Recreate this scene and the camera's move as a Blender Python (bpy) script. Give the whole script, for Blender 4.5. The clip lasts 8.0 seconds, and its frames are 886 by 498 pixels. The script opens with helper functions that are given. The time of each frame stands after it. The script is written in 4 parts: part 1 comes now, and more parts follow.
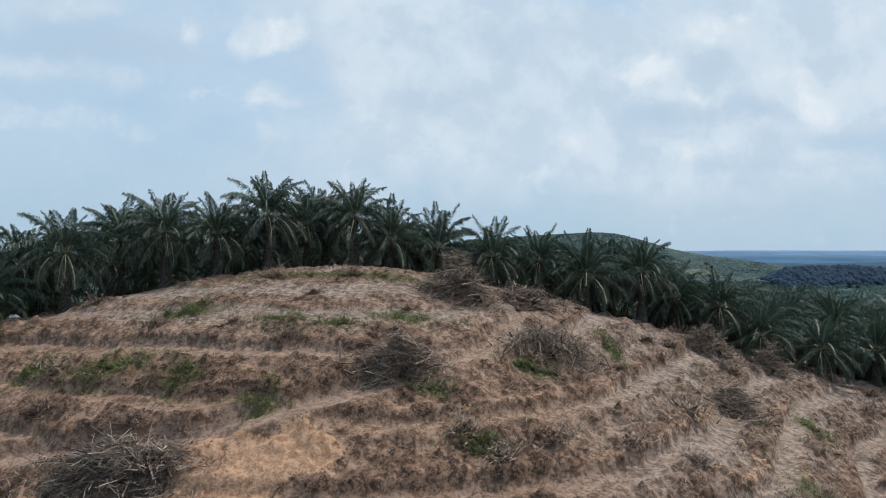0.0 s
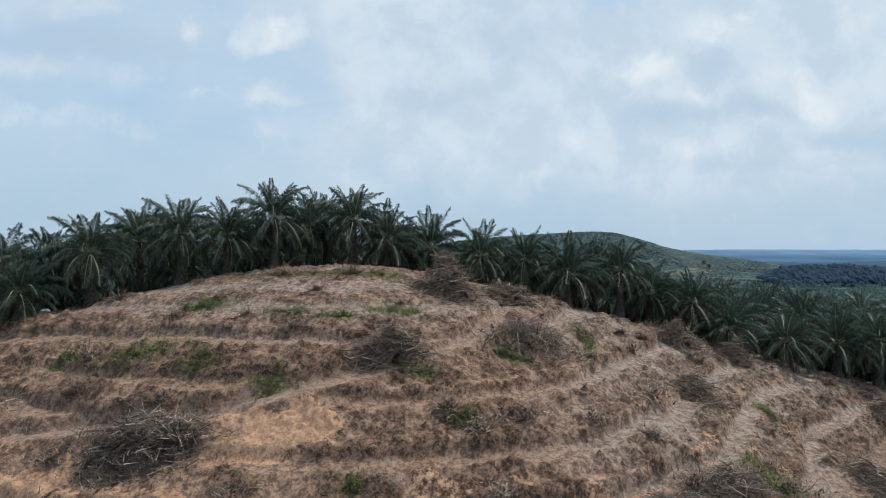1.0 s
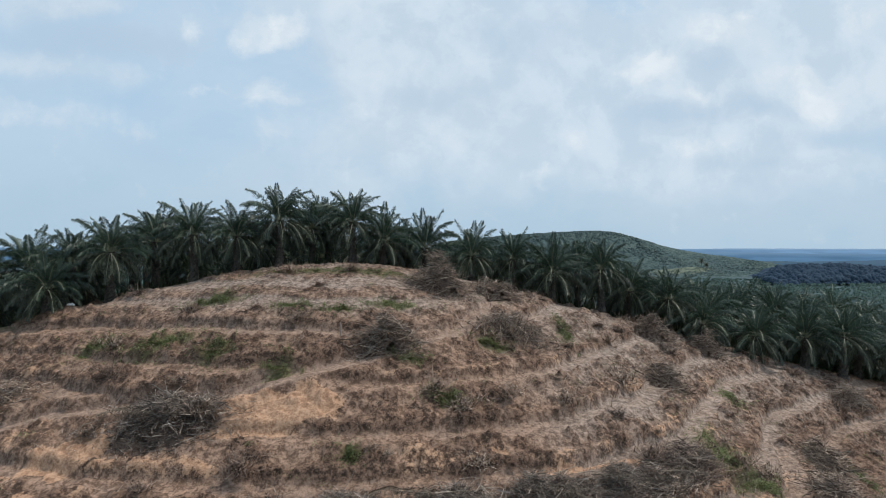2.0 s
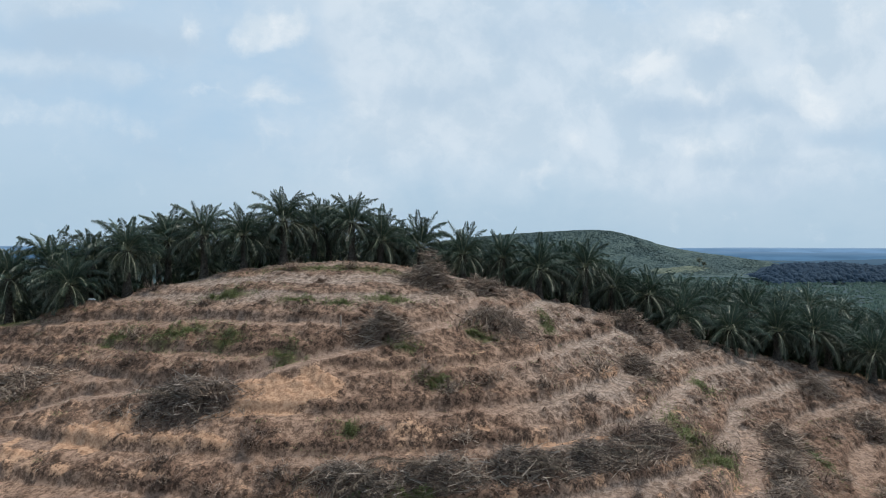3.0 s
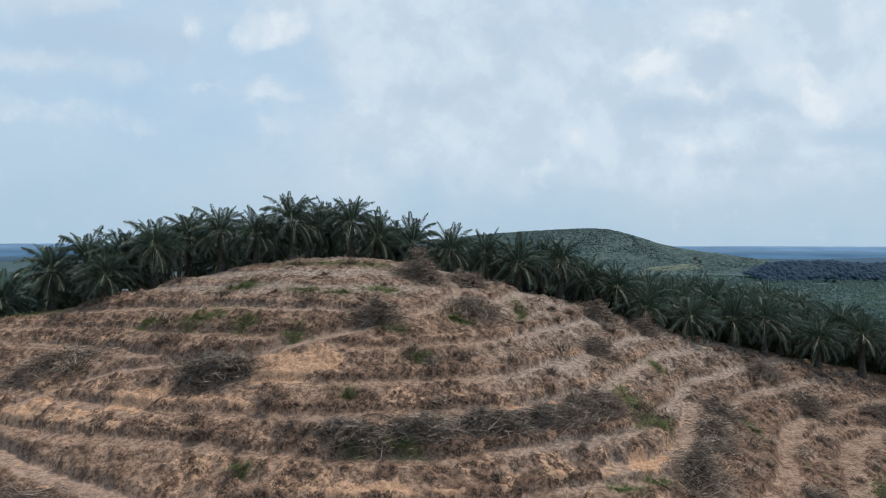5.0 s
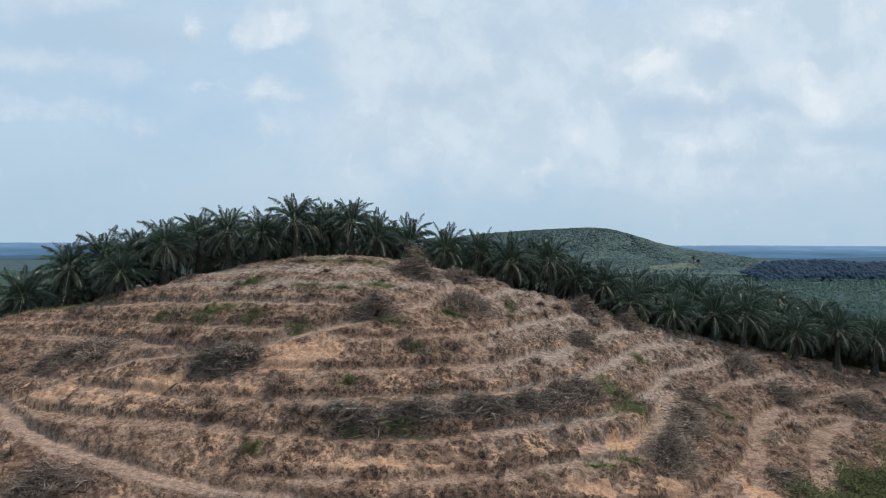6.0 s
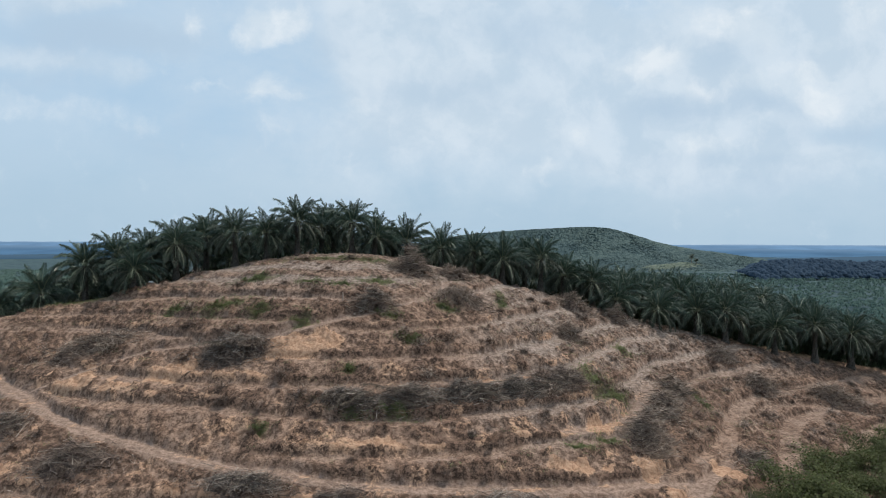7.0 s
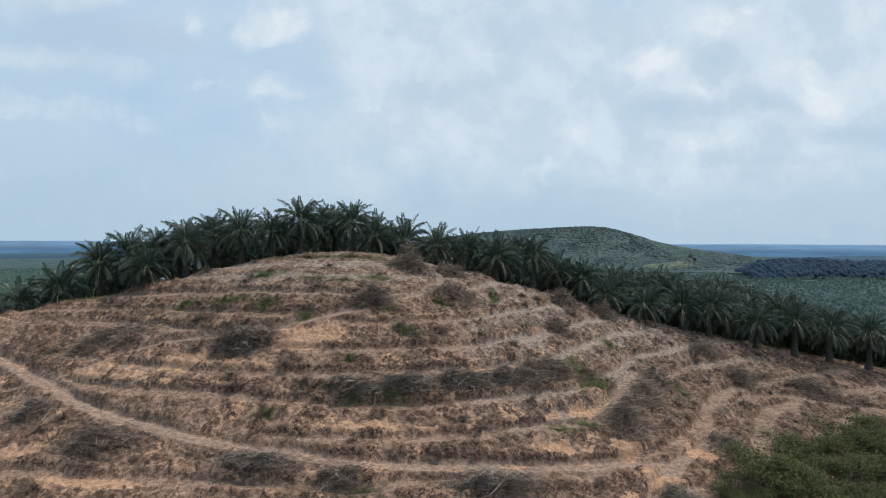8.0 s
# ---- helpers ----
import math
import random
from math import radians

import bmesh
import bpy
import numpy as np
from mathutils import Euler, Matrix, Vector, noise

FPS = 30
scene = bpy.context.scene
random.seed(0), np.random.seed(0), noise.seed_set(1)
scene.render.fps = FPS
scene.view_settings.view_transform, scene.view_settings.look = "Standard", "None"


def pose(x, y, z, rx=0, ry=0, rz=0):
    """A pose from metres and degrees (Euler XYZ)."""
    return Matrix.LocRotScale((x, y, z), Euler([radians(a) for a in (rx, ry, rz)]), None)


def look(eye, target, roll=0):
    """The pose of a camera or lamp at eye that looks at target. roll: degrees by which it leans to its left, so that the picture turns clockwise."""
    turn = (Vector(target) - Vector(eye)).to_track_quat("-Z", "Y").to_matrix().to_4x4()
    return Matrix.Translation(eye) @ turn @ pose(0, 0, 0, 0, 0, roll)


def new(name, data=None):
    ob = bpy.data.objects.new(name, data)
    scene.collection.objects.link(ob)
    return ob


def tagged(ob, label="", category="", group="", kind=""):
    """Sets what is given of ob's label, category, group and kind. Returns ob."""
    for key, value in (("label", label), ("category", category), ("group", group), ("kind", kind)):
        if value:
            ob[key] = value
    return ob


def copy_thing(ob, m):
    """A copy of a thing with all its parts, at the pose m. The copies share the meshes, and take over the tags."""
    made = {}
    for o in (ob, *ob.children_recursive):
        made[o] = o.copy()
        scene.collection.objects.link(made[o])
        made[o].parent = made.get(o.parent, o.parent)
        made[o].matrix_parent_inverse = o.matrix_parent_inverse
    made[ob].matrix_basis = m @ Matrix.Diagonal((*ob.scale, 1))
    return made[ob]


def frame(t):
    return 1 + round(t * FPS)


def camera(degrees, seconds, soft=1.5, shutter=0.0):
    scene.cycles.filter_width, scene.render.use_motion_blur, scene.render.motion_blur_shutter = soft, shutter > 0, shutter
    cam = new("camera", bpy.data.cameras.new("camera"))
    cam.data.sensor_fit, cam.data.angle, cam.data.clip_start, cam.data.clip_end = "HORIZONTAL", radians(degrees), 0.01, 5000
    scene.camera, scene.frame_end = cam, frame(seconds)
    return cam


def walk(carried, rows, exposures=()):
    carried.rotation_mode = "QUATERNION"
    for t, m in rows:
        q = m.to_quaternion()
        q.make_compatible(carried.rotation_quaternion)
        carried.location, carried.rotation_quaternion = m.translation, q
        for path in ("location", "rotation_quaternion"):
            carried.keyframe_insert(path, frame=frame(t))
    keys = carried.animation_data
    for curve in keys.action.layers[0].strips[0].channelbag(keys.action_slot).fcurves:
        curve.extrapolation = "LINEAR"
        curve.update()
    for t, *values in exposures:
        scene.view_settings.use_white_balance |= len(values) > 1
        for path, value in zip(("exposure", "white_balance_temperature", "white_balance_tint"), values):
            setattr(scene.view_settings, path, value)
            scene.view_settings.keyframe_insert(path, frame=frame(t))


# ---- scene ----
cam = camera(72.0, 8.0, soft=1.0)
# seconds, x, y, z, pitch, roll, yaw
PATH = [
    (0.0, 0.384, -0.078, 39.940, 0.120, -0.058, 0.181),
    (0.5, 0.927, -3.272, 40.047, 0.061, -0.076, 0.190),
    (1.0, 1.465, -6.412, 40.132, 0.004, -0.094, 0.200),
    (1.5, 1.996, -9.502, 40.198, -0.051, -0.112, 0.212),
    (2.0, 2.522, -12.546, 40.246, -0.104, -0.130, 0.225),
    (2.5, 3.043, -15.551, 40.277, -0.155, -0.148, 0.240),
    (3.0, 3.558, -18.520, 40.294, -0.204, -0.166, 0.256),
    (3.5, 4.068, -21.458, 40.298, -0.252, -0.184, 0.274),
    (4.0, 4.573, -24.371, 40.290, -0.297, -0.202, 0.293),
    (4.5, 5.073, -27.261, 40.272, -0.341, -0.220, 0.314),
    (5.0, 5.568, -30.136, 40.247, -0.383, -0.238, 0.336),
    (5.5, 6.059, -32.998, 40.214, -0.423, -0.249, 0.360),
    (6.0, 6.544, -35.853, 40.176, -0.461, -0.260, 0.385),
    (6.5, 7.025, -38.706, 40.135, -0.497, -0.271, 0.411),
    (7.0, 7.502, -41.562, 40.093, -0.532, -0.282, 0.439),
    (7.5, 7.974, -44.424, 40.050, -0.565, -0.293, 0.469),
    (8.0, 8.442, -47.299, 40.008, -0.595, -0.304, 0.500),
]
walk(cam, [(t, pose(x, y, z, 90 + pitch, roll, yaw)) for t, x, y, z, pitch, roll, yaw in PATH])

# ---------------------------------------------------------------- light
SUN_ELEVATION, SUN_AZIMUTH = 63.0, 60.0  # azimuth from +y towards +x
scene.view_settings.exposure = 0.0


class Nodes:
    """Short hand for building a node tree."""

    def __init__(self, tree):
        self.tree = tree
        tree.nodes.clear()

    def add(self, kind, props=None, **inputs):
        n = self.tree.nodes.new(kind)
        for key, value in (props or {}).items():
            setattr(n, key, value)
        for key, value in inputs.items():
            self.plug(n, key, value)
        return n

    def plug(self, n, key, value):
        key = int(key[1:]) if key[0] == "i" and key[1:].isdigit() else key.replace("_", " ")
        socket = n.inputs[key]
        if hasattr(value, "is_output"):
            self.tree.links.new(value, socket)
        elif hasattr(value, "outputs"):
            self.tree.links.new(value.outputs[0], socket)
        else:
            socket.default_value = value

    def math(self, op, a, b=0.0, c=0.0):
        n = self.add("ShaderNodeMath", {"operation": op})
        for k, v in enumerate((a, b, c)):
            self.plug(n, "i%d" % k, v)
        return n.outputs[0]

    def mix(self, fac, a, b):
        n = self.add("ShaderNodeMix", {"data_type": "RGBA"})
        self.plug(n, "i0", fac)
        for k, v in ((6, a), (7, b)):
            self.plug(n, "i%d" % k, (*v, 1) if isinstance(v, tuple) and len(v) == 3 else v)
        return n.outputs[2]

    def ramp(self, fac, lo, hi, a=0.0, b=1.0):
        n = self.add("ShaderNodeMapRange", {"interpolation_type": "SMOOTHSTEP"})
        for k, v in enumerate((fac, lo, hi, a, b)):
            self.plug(n, "i%d" % k, v)
        return n.outputs[0]

    def noise(self, vector, scale, detail=4.0, rough=0.55, distort=0.0):
        n = self.add("ShaderNodeTexNoise", None, Scale=scale, Detail=detail, Roughness=rough, Distortion=distort)
        if vector is not None:
            self.plug(n, "Vector", vector)
        return n.outputs[0]


def make_world():
    world = bpy.data.worlds.new("sky")
    scene.world = world
    world.use_nodes = True
    n = Nodes(world.node_tree)
    sky = n.add("ShaderNodeTexSky", {"sky_type": "NISHITA", "sun_disc": False, "sun_elevation": radians(SUN_ELEVATION),
                                     "sun_rotation": radians(SUN_AZIMUTH), "air_density": 1.3, "dust_density": 2.5, "ozone_density": 1.5})
    way = n.add("ShaderNodeTexCoord").outputs["Generated"]
    axes = n.add("ShaderNodeSeparateXYZ", None, Vector=way)
    ahead = n.math("MAXIMUM", axes.outputs[1], 0.08)
    u, v = n.math("DIVIDE", axes.outputs[0], ahead), n.math("DIVIDE", axes.outputs[2], ahead)
    flat = n.add("ShaderNodeCombineXYZ", None, X=u, Y=v).outputs[0]
    # ragged cloud edges
    shift = n.add("ShaderNodeTexNoise", None, Scale=7.0, Detail=6.0, Roughness=0.6, Vector=flat).outputs[1]
    shift = n.add("ShaderNodeVectorMath", {"operation": "SUBTRACT"}, i0=shift, i1=(0.5, 0.5, 0.5)).outputs[0]
    shift = n.add("ShaderNodeVectorMath", {"operation": "SCALE"}, i0=shift, Scale=0.07).outputs[0]
    flat = n.add("ShaderNodeVectorMath", {"operation": "ADD"}, i0=flat, i1=shift).outputs[0]
    wide = n.add("ShaderNodeVectorMath", {"operation": "MULTIPLY"}, i0=way, i1=(1.0, 1.0, 2.2)).outputs[0]
    soft = n.noise(wide, 3.2, 8.0, 0.58)
    veiled = n.ramp(n.math("ADD", n.math("MULTIPLY", soft, 0.65), n.math("MULTIPLY", n.noise(flat, 5.0, 7.0, 0.6), 0.35)), 0.36, 0.62, 0.0, 0.95)
    # heaped clouds, then wide soft ones: middle (u, v), half-width, half-height, weight
    heaps = ((-0.422, 0.366, 0.019, 0.019, 0.5), (-0.289, 0.37, 0.041, 0.028, 0.55), (-0.32, 0.341, 0.026, 0.017, 0.4), (-0.269, 0.35, 0.028, 0.02, 0.4),
             (-0.241, 0.373, 0.017, 0.017, 0.25), (-0.398, 0.253, 0.037, 0.013, 0.3), (-0.292, 0.257, 0.026, 0.02, 0.35), (-0.25, 0.239, 0.028, 0.009, 0.25),
             (-0.278, 0.188, 0.026, 0.015, 0.35), (-0.157, 0.215, 0.024, 0.017, 0.3), (-0.714, 0.222, 0.035, 0.022, 0.4), (-0.63, 0.225, 0.032, 0.017, 0.25),
             (-0.584, 0.206, 0.056, 0.02, 0.3), (-0.505, 0.194, 0.028, 0.017, 0.35), (-0.528, 0.294, 0.032, 0.011, 0.3), (0.315, 0.29, 0.037, 0.026, 0.45),
             (0.362, 0.308, 0.028, 0.017, 0.45), (0.385, 0.248, 0.019, 0.022, 0.55), (0.417, 0.241, 0.026, 0.011, 0.4), (0.44, 0.345, 0.037, 0.028, 0.35),
             (0.501, 0.354, 0.039, 0.026, 0.5), (0.547, 0.262, 0.051, 0.046, 0.35), (0.589, 0.29, 0.022, 0.013, 0.35), (0.616, 0.229, 0.022, 0.024, 0.45),
             (0.463, 0.262, 0.037, 0.015, 0.3), (0.417, 0.155, 0.046, 0.019, 0.35), (0.213, 0.174, 0.019, 0.013, 0.3), (0.172, 0.123, 0.037, 0.009, 0.25),
             (0.704, 0.387, 0.037, 0.046, 0.35), (0.612, 0.336, 0.028, 0.014, 0.3))
    sheets = ((0.463, 0.276, 0.176, 0.093, 0.45), (0.565, 0.303, 0.102, 0.074, 0.30), (-0.065, 0.378, 0.102, 0.056, 0.30), (-0.046, 0.359, 0.12, 0.083, 0.5), (0.009, 0.285, 0.12, 0.074, 0.35), (0.213, 0.359, 0.083, 0.056, 0.3), (0.102, 0.192, 0.185, 0.074, 0.3),
             (0.334, 0.202, 0.111, 0.074, 0.25), (0.473, 0.127, 0.139, 0.028, 0.3), (0.602, 0.146, 0.093, 0.023, 0.2), (-0.676, 0.396, 0.065, 0.023, 0.35),
             (-0.584, 0.401, 0.046, 0.017, 0.25), (-0.676, 0.313, 0.074, 0.019, 0.35), (-0.547, 0.294, 0.083, 0.02, 0.3), (-0.13, 0.155, 0.111, 0.046, 0.2),
             (0.593, 0.294, 0.12, 0.083, 0.3), (-0.547, 0.336, 0.083, 0.028, -0.35), (-0.227, 0.396, 0.028, 0.028, -0.2), (-0.213, 0.303, 0.037, 0.037, -0.2),
             (-0.454, 0.313, 0.033, 0.056, -0.15), (0.417, 0.271, 0.028, 0.019, -0.2), (0.13, 0.336, 0.065, 0.024, -0.2), (0.649, 0.178, 0.065, 0.017, -0.25),
             (-0.408, 0.174, 0.056, 0.037, -0.2), (0.362, 0.396, 0.056, 0.037, -0.2))
    # blue-grey hollows and undersides
    hollows = ((-0.547, 0.333, 0.102, 0.024, 0.70), (-0.649, 0.359, 0.111, 0.028, 0.45), (-0.676, 0.266, 0.083, 0.019, 0.35), (0.130, 0.350, 0.083, 0.033, 0.50),
              (0.056, 0.248, 0.083, 0.028, 0.35), (0.348, 0.215, 0.056, 0.024, 0.45), (0.445, 0.313, 0.046, 0.017, 0.45), (0.473, 0.225, 0.093, 0.017, 0.60),
              (0.658, 0.178, 0.083, 0.020, 0.60), (0.501, 0.104, 0.120, 0.020, 0.40), (0.695, 0.345, 0.046, 0.022, 0.40), (0.417, 0.276, 0.033, 0.019, 0.40),
              (0.547, 0.303, 0.037, 0.019, 0.25), (-0.408, 0.164, 0.111, 0.037, 0.30), (-0.213, 0.313, 0.046, 0.056, 0.35), (0.426, 0.137, 0.111, 0.009, 0.35),
              (-0.065, 0.239, 0.056, 0.028, 0.30))
    front = n.ramp(axes.outputs[1], 0.3, 0.6)

    def sum_of(rows, inner, wide_by=1.35):
        total = None
        for cu, cv, wu, wv, weight in rows:
            d = n.add("ShaderNodeVectorMath", {"operation": "SUBTRACT"}, i0=flat, i1=(cu, cv, 0)).outputs[0]
            d = n.add("ShaderNodeVectorMath", {"operation": "DIVIDE"}, i0=d, i1=(wide_by * wu, wide_by * wv, 1)).outputs[0]
            d = n.add("ShaderNodeVectorMath", {"operation": "LENGTH"}, i0=d).outputs[1]
            d = n.ramp(d, 1.75, inner, 0.0, weight)
            total = d if total is None else n.math("ADD", total, d)
        return n.math("MULTIPLY", total, front)

    fine = n.math("SUBTRACT", n.noise(flat, 14.0, 8.0, 0.62), 0.5)
    heap = n.math("ADD", n.math("MULTIPLY", sum_of(heaps, -0.2), 1.5), n.math("MULTIPLY", fine, 1.9))
    heap = n.math("MULTIPLY", n.ramp(heap, 0.10, 0.85, 0.0, 0.85), n.ramp(u, -0.56, -0.40, 0.6, 1.0))
    broad = n.math("SUBTRACT", n.noise(flat, 8.0, 9.0, 0.6), 0.5)
    sheet = n.math("ADD", n.math("MULTIPLY", sum_of(sheets, 0.1), 1.5), n.math("MULTIPLY", broad, 0.85))
    sheet = n.ramp(sheet, 0.0, 0.65, 0.0, 0.85)
    veil = n.mix(0.85, sky.outputs[0], (4.6, 6.45, 8.35))
    low = n.ramp(axes.outputs[2], 0.0, 0.20, 0.85, 0.0)
    veil = n.mix(low, veil, (4.2, 5.75, 7.1))
    side = n.ramp(u, -0.62, 0.0, 0.35, 1.0)
    veil = n.mix(n.math("MULTIPLY", n.math("MULTIPLY", veiled, side), n.ramp(axes.outputs[2], 0.0, 0.22, 0.25, 1.0)), veil, (6.3, 7.35, 8.3))
    shade = n.mix(n.ramp(n.noise(flat, 11.0, 6.0, 0.6), 0.38, 0.62), (6.4, 7.45, 8.4), (8.0, 8.65, 9.2))
    grey = n.mix(n.ramp(n.noise(flat, 9.0, 8.0, 0.58), 0.38, 0.62), (5.4, 6.65, 7.85), (6.7, 7.7, 8.65))
    colour = n.mix(heap, n.mix(sheet, veil, grey), shade)
    hollow = n.math("ADD", sum_of(hollows, 0.0), n.math("MULTIPLY", n.math("SUBTRACT", n.noise(flat, 10.0, 7.0, 0.6), 0.5), 1.1))
    colour = n.mix(n.ramp(hollow, 0.0, 0.9, 0.0, 0.8), colour, (4.5, 5.9, 7.4))
    back = n.add("ShaderNodeBackground", None, Color=colour, Strength=0.1)
    n.add("ShaderNodeOutputWorld", None, Surface=back)


make_world()
sun = new("sun", bpy.data.lights.new("sun", "SUN"))
sun.data.energy, sun.data.angle, sun.data.color = 3.7, radians(0.6), (1.0, 0.94, 0.85)
_e, _a = radians(SUN_ELEVATION), radians(SUN_AZIMUTH)
sun.matrix_world = look((math.cos(_e) * math.sin(_a) * 300, math.cos(_e) * math.cos(_a) * 300, math.sin(_e) * 300), (0, 0, 0))


# ---------------------------------------------------------------- materials
def material(name, paint):
    """A Principled material; paint(n) returns a dict of its inputs and, under 'Bump', (height, strength, distance)."""
    m = bpy.data.materials.new(name)
    m.use_nodes = True
    n = Nodes(m.node_tree)
    values = paint(n)
    bump = values.pop("Bump", None)
    through_leaf = values.pop("Translucent", 0.0)
    shader = n.add("ShaderNodeBsdfPrincipled")
    for key, value in values.items():
        n.plug(shader, key, (*value, 1) if isinstance(value, tuple) and len(value) == 3 else value)
    if bump:
        n.plug(shader, "Normal", n.add("ShaderNodeBump", None, Height=bump[0], Strength=bump[1], Distance=bump[2]))
    if through_leaf:
        glow = n.add("ShaderNodeBsdfTranslucent", None, Color=values["Base Color"])
        shader = n.add("ShaderNodeMixShader", None, i0=through_leaf, i1=shader, i2=glow)
    n.add("ShaderNodeOutputMaterial", None, Surface=shader)
    return m


def place(n):
    return n.add("ShaderNodeNewGeometry").outputs["Position"]


def attr(n, name):
    return n.add("ShaderNodeAttribute", {"attribute_name": name}).outputs["Fac"]


def paint_ground(n):
    p = place(n)
    mid, small, grit = n.noise(p, 0.8, 6, 0.7), n.noise(p, 1.7, 7, 0.74), n.noise(p, 5.0, 6, 0.76)
    speck = n.math("ADD", n.math("MULTIPLY", small, 0.65), n.math("MULTIPLY", grit, 0.35))
    litter = n.mix(n.ramp(speck, 0.43, 0.58), (0.047, 0.030, 0.022), (0.222, 0.140, 0.100))
    litter = n.mix(n.ramp(grit, 0.58, 0.70, 0.0, 0.7), litter, (0.272, 0.205, 0.158))
    dirt = n.mix(n.ramp(speck, 0.43, 0.58), (0.102, 0.063, 0.044), (0.312, 0.206, 0.150))
    grey = n.mix(n.ramp(speck, 0.43, 0.58), (0.100, 0.073, 0.060), (0.278, 0.216, 0.183))
    dirt = n.mix(attr(n, "pale"), dirt, grey)
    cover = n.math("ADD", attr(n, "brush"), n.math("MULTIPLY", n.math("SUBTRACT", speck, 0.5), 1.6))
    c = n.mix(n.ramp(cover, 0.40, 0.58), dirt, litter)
    straw = n.mix(n.ramp(speck, 0.43, 0.59), (0.118, 0.094, 0.080), (0.360, 0.302, 0.260))
    c = n.mix(n.math("MULTIPLY", attr(n, "pale"), n.ramp(n.math("SUBTRACT", n.math("ADD", mid, n.math("MULTIPLY", grit, 0.5)), n.math("MULTIPLY", attr(n, "brush"), 0.20)), 0.42, 0.74)), c, straw)
    trodden = n.mix(n.ramp(speck, 0.40, 0.60), (0.136, 0.090, 0.068), (0.302, 0.211, 0.163))
    trodden = n.mix(n.math("MULTIPLY", attr(n, "pale"), 0.5), trodden, straw)
    trodden = n.mix(n.ramp(attr(n, "tread"), 0.8, 1.0, 0.0, 0.5), trodden, n.mix(n.ramp(speck, 0.42, 0.58), (0.165, 0.112, 0.086), (0.338, 0.243, 0.192)))
    worn = n.math("ADD", attr(n, "tread"), n.math("ADD", n.math("MULTIPLY", n.math("SUBTRACT", mid, 0.5), 0.7), n.math("MULTIPLY", n.math("SUBTRACT", grit, 0.5), 0.7)))
    c = n.mix(n.ramp(worn, 0.52, 0.92), c, trodden)
    earth = n.mix(n.ramp(speck, 0.40, 0.60), (0.235, 0.134, 0.085), (0.450, 0.288, 0.190))
    bare = n.math("ADD", attr(n, "bare"), n.math("MULTIPLY", n.math("SUBTRACT", mid, 0.5), 1.3))
    c = n.mix(n.ramp(n.math("ADD", bare, n.math("MULTIPLY", n.math("SUBTRACT", speck, 0.5), 2.2)), 0.42, 0.72), c, earth)
    c = n.mix(n.math("MULTIPLY", attr(n, "green"), n.ramp(small, 0.42, 0.6, 0.1, 0.75)), c, (0.075, 0.095, 0.03))
    # the far plain's green, with distance haze put in as a bluish tint
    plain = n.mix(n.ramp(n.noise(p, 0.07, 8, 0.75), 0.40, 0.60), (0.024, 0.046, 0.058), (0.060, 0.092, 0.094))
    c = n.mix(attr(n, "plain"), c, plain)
    return {"Base Color": c, "Roughness": 0.95, "Specular IOR Level": 0.12, "Bump": (small, 0.7, 0.24)}


def paint_leaf(dark, light, spec=0.5, rough=0.42, thin=0.0):
    def paint(n):
        r = n.add("ShaderNodeNewGeometry").outputs["Random Per Island"]
        o = n.add("ShaderNodeObjectInfo").outputs["Random"]
        c = n.mix(n.math("ADD", n.math("MULTIPLY", r, 0.6), n.math("MULTIPLY", o, 0.4)), dark, light)
        return {"Base Color": c, "Roughness": rough, "Specular IOR Level": spec, "Translucent": thin}
    return paint


def paint_wood(dark, light, power=1.0):
    def paint(n):
        r = n.add("ShaderNodeNewGeometry").outputs["Random Per Island"]
        c = n.mix(n.math("POWER", r, power), dark, light)
        c = n.mix(n.ramp(n.noise(place(n), 6.0, 4), 0.4, 0.7, 0.0, 0.5), c, dark)
        return {"Base Color": c, "Roughness": 0.9, "Specular IOR Level": 0.2}
    return paint


def paint_trunk(n):
    p = place(n)
    c = n.mix(n.ramp(n.noise(p, 5.0, 5), 0.35, 0.65), (0.03, 0.026, 0.021), (0.105, 0.09, 0.073))
    return {"Base Color": c, "Roughness": 0.95, "Bump": (n.noise(p, 9.0, 4), 0.8, 0.1)}


def paint_mound(n):
    p = place(n)
    c = n.mix(n.ramp(n.noise(p, 2.5, 6, 0.7), 0.35, 0.68), (0.080, 0.056, 0.046), (0.25, 0.178, 0.142))
    return {"Base Color": c, "Roughness": 0.97, "Specular IOR Level": 0.1, "Bump": (n.noise(p, 7.0, 5, 0.7), 1.0, 0.3)}


def paint_mound_brown(n):
    p = place(n)
    c = n.mix(n.ramp(n.noise(p, 2.5, 6, 0.7), 0.35, 0.68), (0.085, 0.058, 0.046), (0.28, 0.20, 0.155))
    return {"Base Color": c, "Roughness": 0.97, "Specular IOR Level": 0.1, "Bump": (n.noise(p, 7.0, 5, 0.7), 1.0, 0.3)}


def paint_far(dark, light, scale):
    def paint(n):
        p = place(n)
        r = n.add("ShaderNodeNewGeometry").outputs["Random Per Island"]
        f = n.math("ADD", n.math("MULTIPLY", r, 0.6), n.math("MULTIPLY", n.noise(p, scale, 4), 0.5))
        return {"Base Color": n.mix(n.ramp(f, 0.2, 0.85), dark, light), "Roughness": 0.9, "Specular IOR Level": 0.15}
    return paint


